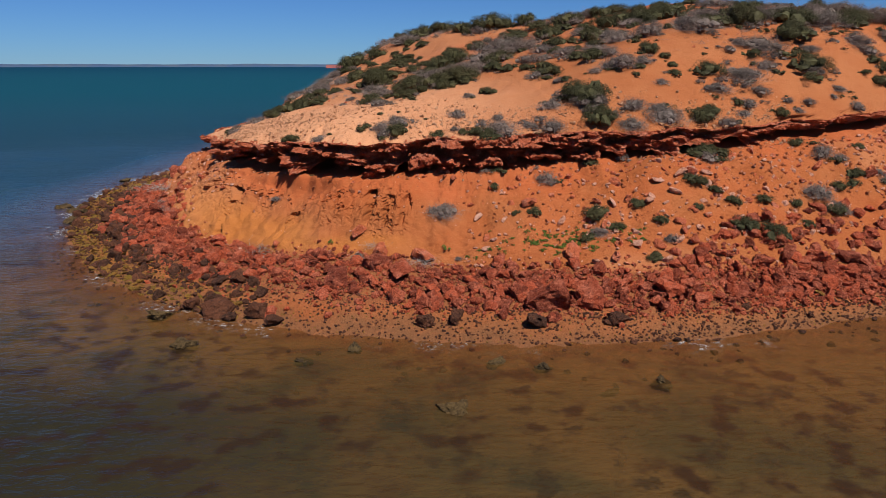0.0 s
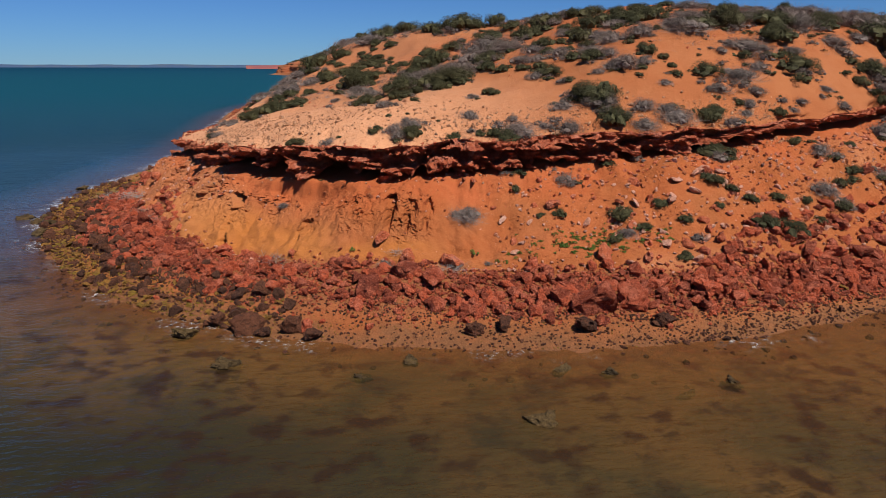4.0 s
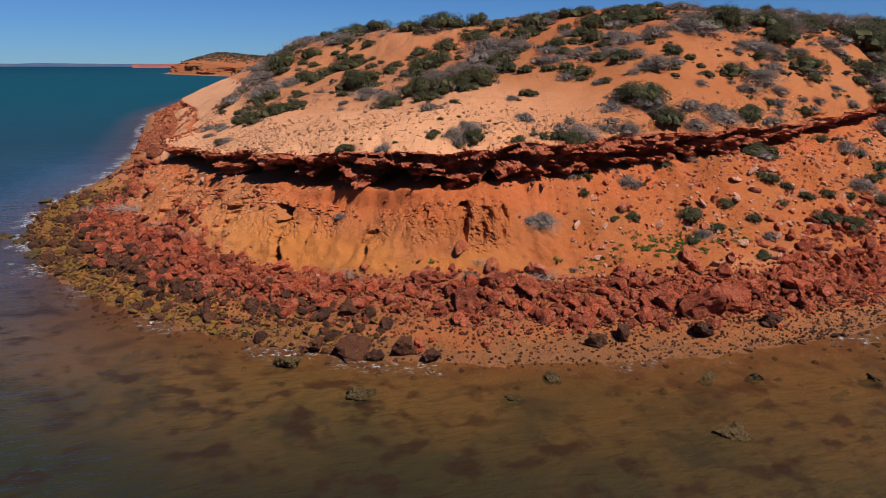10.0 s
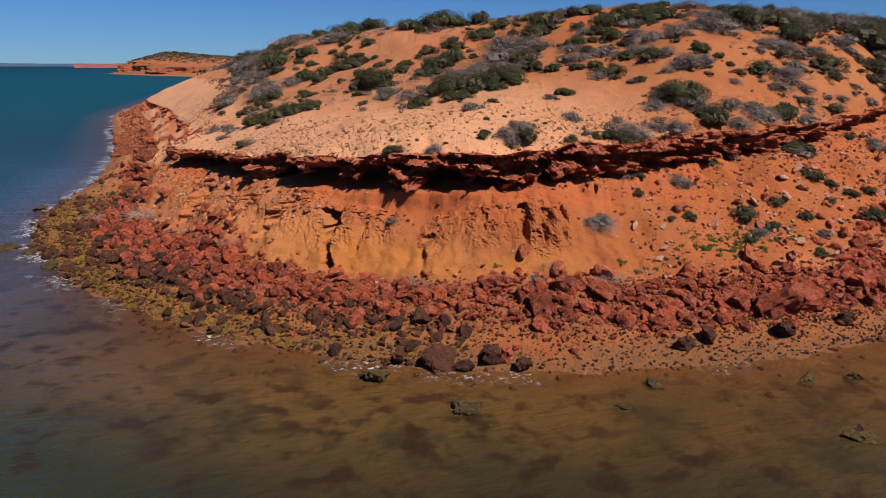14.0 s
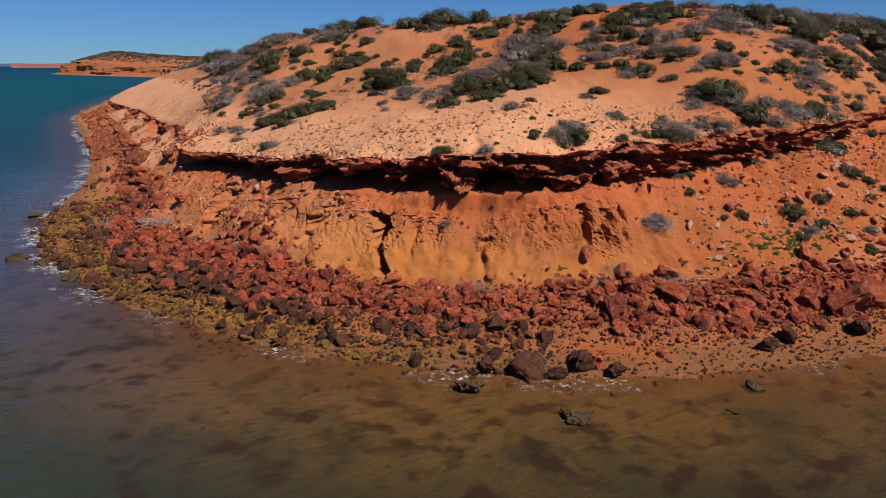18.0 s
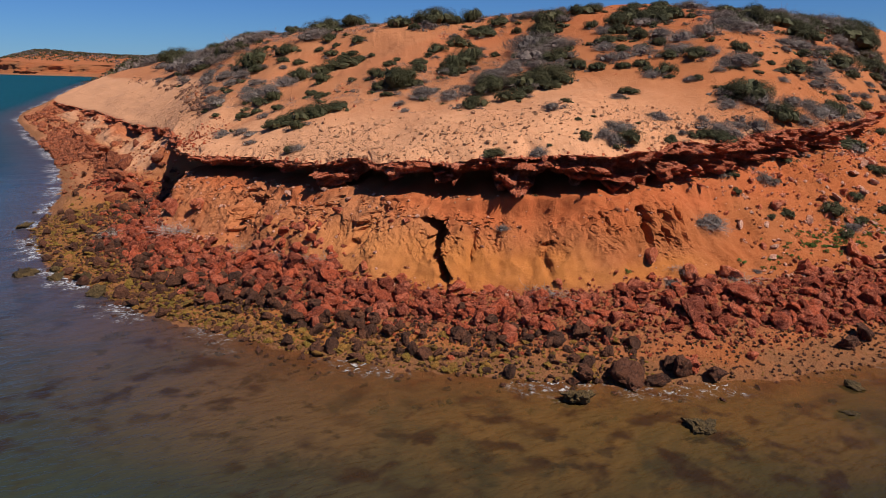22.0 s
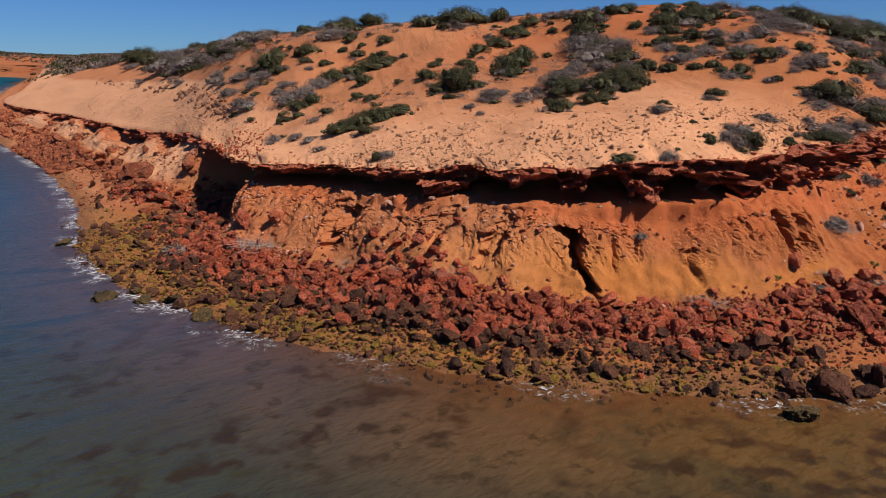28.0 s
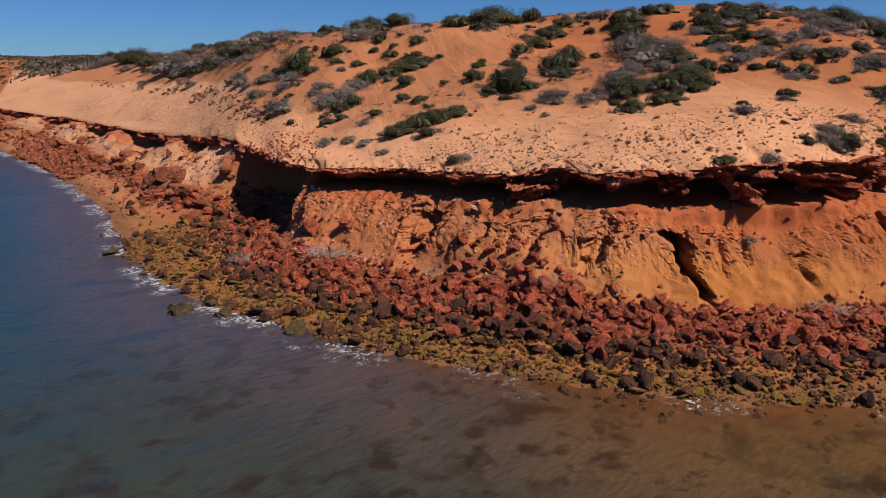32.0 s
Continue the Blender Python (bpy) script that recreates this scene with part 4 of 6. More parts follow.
    for n_try in range(66000):
        s, u = rng.uniform(CHORD[1] - 2, CHORD[17]), rng.uniform(-0.04, 1.12)
        if s > CHORD[14] and rng.random() < 0.6:
            continue
        far = float(sstep(CHORD[14], CHORD[15], s))
        right = 1 - float(sstep(CHORD[5], CHORD[8], s))
        key = zone(s, u)
        if far > 0.5 and key != "red":
            key = "red"
        if far > 0.5 and key == "red":
            key = "far"
        if u > 1.0 and rng.random() < 0.6:
            continue
        mid = n_try < 12500
        size = 0.13 + 0.56 * rng.random() ** 2.8 if mid else rng.uniform(0.06, 0.24)
        if key in ("dark", "algae") and right > 0.5:
            if mid:
                continue
            size *= 0.7
        if u < 0.3 and right > 0.3 and rng.random() < 0.5 * right:
            continue
        if CHORD[13] + 1.5 < s < CHORD[16] and (u < 0.62 or (u < 0.76 and rng.random() < 0.8)) and rng.random() < 0.96:
            continue
        if far > 0.5:
            size *= 1.15
        if np.interp(s, S, ALCOVE) > 0.3 and u > 0.8 and (mid or rng.random() < 0.7):
            continue
        if key == "algae":
            size *= 0.62
            if rng.random() < 0.12:
                key = "dark"
        x, y = bench_point(s, u)
        z, n = ground(x, y)
        (mids if mid else spots)[key].append((x, y, max(z, -0.2) + (0.26 if mid else 0.18) * size, size))
    # tongues of red rubble running up the foot of the buttress
    for _ in range(420):
        s, u = rng.uniform(CHORD[8] + 1, CHORD[11]), abs(rng.normal()) * 0.26
        if vnoise(np.array(s * 0.42), np.array(3.0), 0, 23) < 0.15 + 0.9 * (u - 0.2):
            continue
        t, e = bench_point(s, 1.0), np.array([np.interp(s, S, E3[:, i]) for i in range(2)])
        x, y = t + (e - t) * u
        hit = SHORE_TREE.ray_cast(Vector((x, y, 30)), Vector((0, 0, -1)))
        size = 0.12 + 0.5 * rng.random() ** 2
        mids["red"].append((x, y, hit[0].z + 0.15 * size, size))
    # rubble climbing the foot of the slope towards the inner beach
    for n in range(620):
        s, u = rng.uniform(CHORD[1] - 2, CHORD[3] + 2), abs(rng.normal()) * 0.24
        if u > 0.75 or vnoise(np.array(s * 0.5), np.array(u * 4), 0, 24) < u - 0.45:
            continue
        t, e = bench_point(s, 1.0), np.array([np.interp(s, S, E3[:, i]) for i in range(2)])
        x, y = t + (e - t) * u
        hit = SHORE_TREE.ray_cast(Vector((x, y, 30)), Vector((0, 0, -1)))
        size = 0.14 + 0.5 * rng.random() ** 2
        if n % 12 == 0:
            boulder(x, y, 0.55 + 0.5 * rng.random(), "red")
        else:
            mids["red"].append((x, y, hit[0].z + 0.15 * size, size))
    # blocks broken from the crust, lying up to the hollows of the cove cliff
    for _ in range(620):
        s, u = rng.uniform(CHORD[13] + 1, CHORD[18]), rng.uniform(-0.05, 0.7)
        if np.interp(s, S, FAN) > 0.5 and u > 0.15 and rng.random() < 0.93:
            continue
        t, e = bench_point(s, 1.0), np.array([np.interp(s, S, E3[:, i]) for i in range(2)])
        x, y = t + (e - t) * u
        hit = SHORE_TREE.ray_cast(Vector((x, y, 30)), Vector((0, 0, -1)))
        if hit[0] is not None:
            size = 0.2 + 0.85 * rng.random() ** 2.2
            mids["far"].append((x, y, hit[0].z + 0.15 * size, size))
    for _ in range(330):
        s, u = rng.uniform(CHORD[16], CHORD[18]), rng.uniform(0.3, 0.98)
        x, y = bench_point(s, u)
        z, n = ground(x, y)
        size = 0.25 + 0.7 * rng.random() ** 2
        mids["far"].append((x, y, max(z, -0.1) + 0.2 * size, size))
    tagged(joined_rocks("red_blocks", mids["red"], ROCK_RED, rng, middle), "tumbled red blocks covering the upper shore", "rubble", kind="stuff")
    tagged(joined_rocks("dark_blocks", mids["dark"], ROCK_DARK, rng, middle), "dark weathered blocks on the middle shore", "rubble", kind="stuff")
    tagged(joined_rocks("algae_blocks", [(x, y, z - 0.12 * q, q) for x, y, z, q in mids["algae"]], ROCK_ALGAE, rng, low), "olive algae covered blocks at the waterline", "rubble", kind="stuff")
    tagged(joined_rocks("beach_blocks", mids["far"], ROCK_COVE, rng, middle), "orange red blocks on the far beach", "rubble", kind="stuff")
    tagged(joined_rocks("beach_rubble", spots["far"], ROCK_COVE, rng, small), "orange red stones on the far beach", "rubble", kind="stuff")
    tagged(joined_rocks("red_rubble", spots["red"], ROCK_RED, rng, small), "small red stones covering the upper shore", "rubble", kind="stuff")
    tagged(joined_rocks("dark_rubble", spots["dark"], ROCK_DARK, rng, small), "small dark stones along the middle shore", "rubble", kind="stuff")
    tagged(joined_rocks("algae_rubble", spots["algae"], ROCK_ALGAE, rng, small), "small algae covered stones at the waterline", "rubble", kind="stuff")
    # shallow reef stones under and at the water
    reef = []
    for _ in range(330):
        s = rng.uniform(CHORD[6], CHORD[14]) if rng.random() < 0.8 else rng.uniform(CHORD[2], CHORD[6])
        x, y = bench_point(s, -abs(rng.normal()) * 0.35 - 0.02)
        z, n = ground(x, y)
        if z > -0.5:
            reef.append((x, y, z + 0.0, rng.uniform(0.12, 0.45)))
    tagged(joined_rocks("reef_stones", reef, ROCK_DARK, rng, small), "low dark stones on the shallow bed", "reef stones", kind="stuff")


# larger single boulders: x, y, size, stone
BOULDERS = [(4.9, 30.0, 2.1, "red"), (6.9, 30.1, 1.8, "red"), (-10.8, 30.7, 1.3, "dark"), (-9.9, 30.3, 0.7, "dark"), (-12.0, 31.6, 0.9, "dark"), (-8.6, 30.2, 1.3, "dark"), (-7.5, 29.5, 0.9, "dark"), (-7.9, 30.4, 0.9, "red"),
            (-10.75, 27.2, 0.95, "reef"), (-13.1, 30.5, 0.95, "reef"), (-30.9, 56.3, 0.95, "reef"), (-29.5, 54.6, 0.7, "reef"), (-5.5, 25.7, 0.55, "reef"), (-27.6, 50.6, 0.8, "reef"), (0.4, 21.6, 0.9, "reef"), (-3.6, 26.8, 0.5, "reef"), (2.1, 25.4, 0.55, "reef"), (4.0, 25.0, 0.6, "reef"), (8.2, 23.9, 0.6, "reef"), (6.1, 23.2, 0.45, "reef"),
            (-10.2, 26.3, 0.5, "reef"), (-31.7, 69.4, 0.9, "reef"), (-28.1, 53.7, 0.7, "reef"), (-29.6, 56.2, 0.5, "reef"),
            (0.6, 29.2, 0.9, "dark"), (-0.7, 28.9, 1.0, "dark"), (4.2, 28.9, 0.9, "dark"), (7.6, 28.9, 1.1, "dark"), (3.4, 30.9, 1.1, "red"),
            (-3.5, 34.2, 1.3, "red"), (2.8, 33.6, 1.2, "red"), (-5.2, 33.0, 1.5, "red"), (-2.2, 33.1, 1.4, "red"), (10.5, 30.8, 1.2, "red"),
            (15.5, 33.0, 1.2, "red"), (19.0, 33.9, 1.3, "red"), (17.2, 33.6, 1.0, "red"), (20.6, 34.4, 1.1, "red"), (-24.6, 84.0, 2.2, "red"), (-25.4, 90.0, 1.8, "red"), (-23.9, 72.5, 1.6, "red"),
            (-25.0, 78.0, 2.0, "red"), (-24.2, 75.8, 1.5, "red"), (-25.6, 73.6, 1.4, "red"), (-24.3, 81.2, 1.6, "red"), (-25.6, 86.6, 1.5, "red"), (-24.8, 93.5, 1.7, "red"), (-25.8, 97.0, 1.4, "red"),
            (-25.2, 101.5, 1.6, "red"), (-26.4, 107.0, 1.8, "red"), (-26.8, 114.0, 1.7, "red"), (-27.5, 122.0, 1.8, "red"), (-24.6, 69.6, 1.2, "red"), (-26.2, 81.0, 1.0, "red"), (-27.9, 82.5, 0.8, "dark"), (-28.4, 79.0, 0.7, "dark"), (-27.6, 89.5, 0.8, "dark"),
            (-22.9, 59.3, 1.2, "red"), (-24.0, 58.0, 1.0, "red"), (-19.8, 46.6, 1.3, "red"), (-18.9, 45.4, 1.2, "red"), (-17.6, 43.9, 1.2, "red"), (-20.6, 48.4, 1.1, "red")]

ledge_blocks()
rubble()


# ---- shrubs ----
def leaf_material(name, a, b, rough=0.7):
    m, nt, bs, out = shader(name)
    geo = nt.nodes.new("ShaderNodeNewGeometry")
    info = nt.nodes.new("ShaderNodeObjectInfo")
    col = mix(nt, geo.outputs["Random Per Island"], a, b)
    col = mix(nt, ramp(nt, info.outputs["Random"], 0.3, 1.0, 0.0, 0.55), col, tuple(0.5 * (x + y) * k for x, y, k in zip(a, b, (1.2, 1.05, 1.0))))
    nt.links.new(col, bs.inputs["Base Color"])
    bs.inputs["Roughness"].default_value = rough
    bs.inputs["Specular IOR Level"].default_value = 0.2
    return m


LEAF_GREEN = leaf_material("shrub_leaf", (0.026, 0.027, 0.011), (0.064, 0.060, 0.024))
LEAF_BRIGHT = leaf_material("succulent_leaf", (0.045, 0.085, 0.012), (0.10, 0.14, 0.025))
LEAF_GREY = leaf_material("grey_leaf", (0.074, 0.058, 0.050), (0.160, 0.128, 0.112))
TWIG = leaf_material("dry_twig", (0.13, 0.098, 0.085), (0.28, 0.225, 0.195), 0.85)
STEM = leaf_material("shrub_stem", (0.09, 0.06, 0.045), (0.16, 0.11, 0.08), 0.9)


def sticks(rng, count, length, thick, spread, bend=0.35, start=0.12):
    """Thin three-sided twigs rising and spreading from the base."""
    verts, faces = [], []
    for _ in range(count):
        az, el = rng.uniform(0, 6.283), rng.uniform(*spread)
        d = Vector((math.cos(az) * math.cos(el), math.sin(az) * math.cos(el), math.sin(el)))
        p = Vector((rng.normal() * start, rng.normal() * start, 0.0)) + d * rng.uniform(0, 0.35) * length
        l = length * rng.uniform(0.35, 1.0)
        w = thick * rng.uniform(0.6, 1.3)
        base = len(verts)
        for k in range(3):
            for c in range(3):
                q = 2.094 * c
                r = w * (1 - 0.4 * k)
                verts.append((p.x + r * math.cos(q), p.y + r * math.sin(q), p.z + r * math.sin(q * 2) * 0.5))
            d = (d + Vector((rng.normal() * bend, rng.normal() * bend, rng.normal() * bend * 0.7))).normalized()
            p = p + d * l * 0.5
            p.z = max(p.z, 0.01)
        for k in range(2):
            for c in range(3):
                a, b = base + 3 * k + c, base + 3 * k + (c + 1) % 3
                faces.append((a, b, b + 3, a + 3))
    return verts, faces


def leaves(rng, count, size, lobes, height):
    """Folded leaves on the outside of several overlapping lobes: a low uneven dome about 1 in radius."""
    verts, faces = [], []
    cs = [(rng.uniform(0, 0.78) ** 0.7, rng.uniform(0, 6.283), rng.uniform(0.20, 0.42)) for _ in range(lobes)]
    for _ in range(count):
        r0, a0, rad = cs[rng.integers(lobes)]
        d = rng.normal(size=3)
        d /= np.linalg.norm(d)
        d[2] = abs(d[2]) if rng.random() < 0.55 else d[2]
        rr = rad * rng.uniform(0.6, 1.06) ** 0.6
        p = Vector((r0 * math.cos(a0) + d[0] * rr, r0 * math.sin(a0) + d[1] * rr, height * (0.32 * (1 - r0 * r0) + d[2] * rr * 1.15 + 0.10)))
        if p.z < 0.01:
            continue
        n = Vector((d + np.array([0, 0, 0.3]) + 0.32 * rng.normal(size=3)).tolist()).normalized()
        m = n.to_track_quat("Z", "Y").to_matrix() @ Euler((0, 0, rng.uniform(0, 6.283))).to_matrix()
        l = size * rng.uniform(0.6, 1.4)
        base = len(verts)
        for q in ((-0.5, 0, 0), (0, -0.28, 0.10), (0.5, 0, 0), (0, 0.28, 0.10)):
            v = p + m @ (Vector(q) * l)
            verts.append(v[:])
        faces += [(base, base + 1, base + 2), (base, base + 2, base + 3)]
    return verts, faces


def hearts(rng, lobes, height, fill):
    """Lumpy inner masses of a crown, hidden under the leaves."""
    verts, faces = [], []
    for _ in range(lobes):
        pts, tri = rock_shape(rng, 2, 1.0, 2, 0.45)
        r0, a0, rad = rng.uniform(0, 0.62) ** 0.7, rng.uniform(0, 6.283), rng.uniform(0.3, 0.5) * fill
        base = len(verts)
        for q in pts:
            verts.append((r0 * math.cos(a0) + q[0] * rad * 1.5, r0 * math.sin(a0) + q[1] * rad * 1.5, max(height * (0.26 * (1 - r0 * r0) + q[2] * rad * 1.5 + 0.06), 0.0)))
        faces += [tuple(base + i for i in f) for f in tri]
    return verts, faces


def joined(a, b):
    return a[0] + b[0], a[1] + [tuple(i + len(a[0]) for i in f) for f in b[1]]


def shrub_kinds():
    rng = np.random.default_rng(31)
    kinds = {"g": [], "d": [], "s": []}
    for k in range(5):
        crown = mesh_from("crown_green", *joined(leaves(rng, 5600, 0.050, 9 + 2 * k, 0.75 + 0.10 * k), hearts(rng, 9, 0.68 + 0.10 * k, 0.72)), LEAF_GREEN)
        stem = mesh_from("stems_green", *sticks(rng, 40, 0.6, 0.016, (0.2, 1.3)), STEM)
        kinds["g"].append((crown, stem))
    for k in range(4):
        crown = mesh_from("crown_dry", *joined(leaves(rng, 3000, 0.042, 8, 0.85), hearts(rng, 6, 0.8, 0.6)), LEAF_GREY)
        stem = mesh_from("stems_dry", *sticks(rng, 620, 0.75, 0.0075, (0.05, 1.3), 0.7, 0.35), TWIG)
        kinds["d"].append((crown, stem))
    for k in range(2):
        crown = mesh_from("crown_small", *leaves(rng, 900, 0.13, 4, 0.9), LEAF_BRIGHT)
        stem = mesh_from("stems_small", *sticks(rng, 14, 0.6, 0.02, (0.3, 1.3)), STEM)
        kinds["s"].append((crown, stem))
    return kinds


SHRUBS = shrub_kinds()
SHRUB_WORDS = {"g": ("dense dark green coastal shrub on orange sand", "shrub", "green shrubs on the dune"),
               "d": ("grey dry twiggy shrub on orange sand", "dry shrub", "dry shrubs on the dune"),
               "s": ("small bright green succulent clump on sand", "small plant", "small plants on the slope")}


def shrub(x, y, radius, kind, rng):
    z, n = ground(x, y)
    base = new({"g": "shrub", "d": "dry_shrub", "s": "small_plant"}[kind])
    base.empty_display_size = 0.2
    crown, stem = SHRUBS[kind][rng.integers(len(SHRUBS[kind]))]
    part("crown", crown, None, base)
    part("branchwork", stem, None, base, "bare woody branches")
    base.location = (x, y, z - 0.05 * radius)
    up = (Vector((0, 0, 1)) * 1.6 + n * (1 if n.z > 0 else -1)).normalized()
    base.rotation_euler = (Vector((0, 0, 1)).rotation_difference(up).to_matrix() @ Euler((0, 0, rng.uniform(0, 6.283))).to_matrix()).to_euler()
    tall = rng.uniform(0.85, 1.2) * (0.85 if kind == "d" and radius > 0.8 else 1.0)
    radius *= 1.0 if kind == "s" else 1.28 if y < 50 else 1.42
    base.scale = (radius * rng.uniform(0.95, 1.15), radius * rng.uniform(0.85, 1.05), radius * tall)
    label, cat, grp = SHRUB_WORDS[kind]
    return tagged(base, label, cat, grp)


# shrubs row by row, from the shore up the hill: x, y, radius, kind
SHRUBS_A = [(10.5, 33.4, 0.41, "g"), (11.6, 34.4, 0.39, "d"), (16.8, 34.5, 0.71, "g"), (0.8, 34.8, 0.23, "d"), (7.4, 34.8, 0.37, "g"),
            (15.5, 34.9, 0.59, "g"), (8.1, 35, 0.43, "d"), (-4.4, 35.1, 0.38, "d"), (0.1, 35.2, 0.31, "s"), (9, 35.2, 0.32, "g"),
            (11.3, 35.4, 0.33, "g"), (19.2, 35.9, 0.34, "g"), (8.2, 36.1, 0.63, "g"), (-6, 36.3, 0.22, "s"), (10.3, 36.5, 0.39, "g"),
            (4.9, 36.6, 0.34, "g"), (3.9, 36.7, 0.24, "g"), (0, 37.1, 0.7, "d"), (14.6, 37.2, 0.35, "g"), (19.1, 37.2, 0.3, "g")]
SHRUBS_B = [(-0.5, 37.3, 0.29, "d"), (13.8, 37.5, 0.42, "g"), (21.5, 37.5, 0.47, "d"), (13.4, 37.7, 0.35, "g"), (20.6, 38, 0.7, "d"),
            (2.8, 38.2, 0.25, "g"), (5.8, 38.9, 0.58, "d"), (22.4, 39, 0.49, "g"), (2.6, 39.3, 0.62, "g"), (2, 39.8, 0.5, "g"),
            (3.3, 39.9, 0.89, "d"), (1.1, 40, 0.31, "g"), (-0.3, 40, 0.4, "g"), (15.2, 40.1, 0.6, "d"), (0.7, 40.2, 0.28, "d"),
            (6.2, 40.2, 0.73, "d"), (4.9, 40.3, 0.46, "d"), (-2.6, 40.5, 0.55, "g"), (10.9, 40.6, 0.78, "d"), (8.9, 40.7, 0.9, "g")]
SHRUBS_C = [(-3.3, 40.8, 0.49, "d"), (-9.9, 40.8, 0.33, "d"), (9.9, 41, 0.35, "d"), (14.9, 41, 0.9, "g"), (-3.5, 41.2, 0.62, "d"),
            (3.2, 41.2, 0.39, "d"), (-4.8, 41.3, 0.28, "g"), (12.9, 41.3, 1.03, "d"), (-2.6, 41.4, 0.56, "d"), (22.4, 41.5, 0.67, "d"),
            (-1, 41.7, 0.14, "g"), (-4.5, 41.7, 0.28, "g"), (-7.3, 41.7, 0.43, "d"), (-6.7, 41.7, 0.14, "g"), (15.3, 41.7, 0.65, "g"),
            (16.6, 41.7, 0.62, "d"), (12.6, 42, 0.52, "d"), (11.2, 42, 0.73, "d"), (0.8, 42.1, 0.49, "d"), (8.8, 42.3, 1.07, "d")]
SHRUBS_D = [(6.4, 42.4, 0.62, "d"), (16, 42.5, 0.51, "g"), (18, 42.6, 0.4, "d"), (-9.3, 42.8, 0.44, "g"), (8.5, 42.9, 1.36, "g"),
            (-3.8, 43.2, 0.16, "g"), (-2.7, 43.3, 0.14, "g"), (20.6, 43.3, 0.42, "g"), (17.9, 43.5, 0.32, "g"), (18.6, 43.6, 0.57, "d"),
            (22, 44, 0.34, "d"), (8.1, 44.2, 0.59, "g"), (13.5, 44.4, 0.39, "d"), (17.1, 44.5, 0.73, "d"), (21.6, 44.8, 0.35, "d"),
            (23, 45, 0.4, "d"), (-4.1, 45.3, 0.54, "d"), (19.9, 45.3, 0.68, "d"), (14.6, 45.4, 0.4, "g"), (26.5, 45.8, 0.56, "d")]
SHRUBS_E = [(25, 45.8, 0.27, "d"), (29.5, 45.8, 0.97, "d"), (12.6, 46.1, 0.32, "g"), (16.9, 46.1, 0.83, "g"), (7.9, 46.3, 0.34, "g"),
            (9.8, 46.4, 0.39, "d"), (14.7, 46.4, 0.33, "g"), (19.3, 46.4, 1.21, "d"), (25.6, 46.4, 0.46, "d"), (1.7, 46.5, 0.4, "d"),
            (11.5, 46.6, 0.99, "d"), (12.9, 46.6, 0.56, "d"), (7.5, 46.6, 0.38, "d"), (10.7, 46.7, 0.59, "d"), (-2, 46.8, 0.28, "g"),
            (2.9, 47.1, 0.52, "g"), (14.5, 47.4, 0.33, "g"), (-19.3, 47.4, 0.43, "d"), (21.1, 47.6, 0.63, "d"), (24.4, 47.6, 0.65, "d")]
SHRUBS_F = [(24.2, 47.9, 1.21, "g"), (31.3, 48.2, 0.71, "g"), (13.6, 48.3, 0.58, "g"), (29.4, 48.3, 0.7, "g"), (11.2, 48.4, 0.57, "d"),
            (7.3, 48.6, 0.71, "g"), (6.2, 48.6, 0.55, "d"), (10.2, 48.8, 0.81, "g"), (31.6, 48.9, 1.02, "d"), (19.3, 49, 0.45, "d"),
            (31.6, 49.6, 1.03, "d"), (25, 49.8, 0.67, "d"), (20.4, 49.9, 0.64, "d"), (31.3, 49.9, 1.14, "g"), (21.9, 50, 1.17, "d"),
            (29.7, 50, 0.41, "g"), (9.3, 50.3, 0.5, "g"), (6.9, 50.5, 0.49, "g"), (10.6, 50.8, 0.84, "d"), (29.7, 50.9, 0.62, "d")]
SHRUBS_G = [(34.1, 51, 0.97, "g"), (5.9, 51.2, 0.41, "g"), (-2.4, 51.3, 0.51, "g"), (-5.8, 51.6, 0.35, "g"), (-1.5, 51.6, 0.39, "g"),
            (1.6, 51.7, 0.48, "g"), (-3, 51.7, 0.55, "g"), (-0, 51.8, 0.8, "g"), (24.7, 51.8, 1.18, "g"), (29.5, 51.9, 0.72, "d"),
            (-5.1, 52.1, 0.67, "g"), (4.7, 52.3, 0.5, "g"), (14.8, 52.5, 0.99, "d"), (18.1, 52.6, 1.4, "d"), (8.9, 52.7, 0.69, "d"),
            (12.7, 52.8, 0.98, "d"), (7.2, 52.8, 0.6, "d"), (6.2, 52.9, 0.76, "d"), (1, 53.1, 1.23, "g"), (-0.5, 53.2, 0.98, "g")]
SHRUBS_H = [(35.6, 53.2, 1.12, "g"), (9.9, 53.5, 0.35, "g"), (3.8, 53.5, 0.67, "g"), (11.3, 53.6, 0.53, "g"), (19.8, 53.7, 0.96, "g"),
            (17.5, 53.9, 0.47, "d"), (-4.1, 54.1, 0.33, "g"), (-16, 54.2, 0.44, "d"), (2.8, 54.3, 0.76, "d"), (8.5, 54.3, 0.53, "g"),
            (35.9, 54.3, 0.91, "d"), (33, 54.3, 0.77, "d"), (-1.4, 54.4, 1.04, "d"), (-16.4, 54.5, 0.32, "g"), (21.9, 54.6, 1.39, "g"),
            (-2.5, 54.9, 1.17, "g"), (35.3, 54.9, 1.7, "g"), (12.7, 55, 0.83, "d"), (7.5, 55.1, 0.71, "d"), (19.7, 55.2, 1.08, "d")]
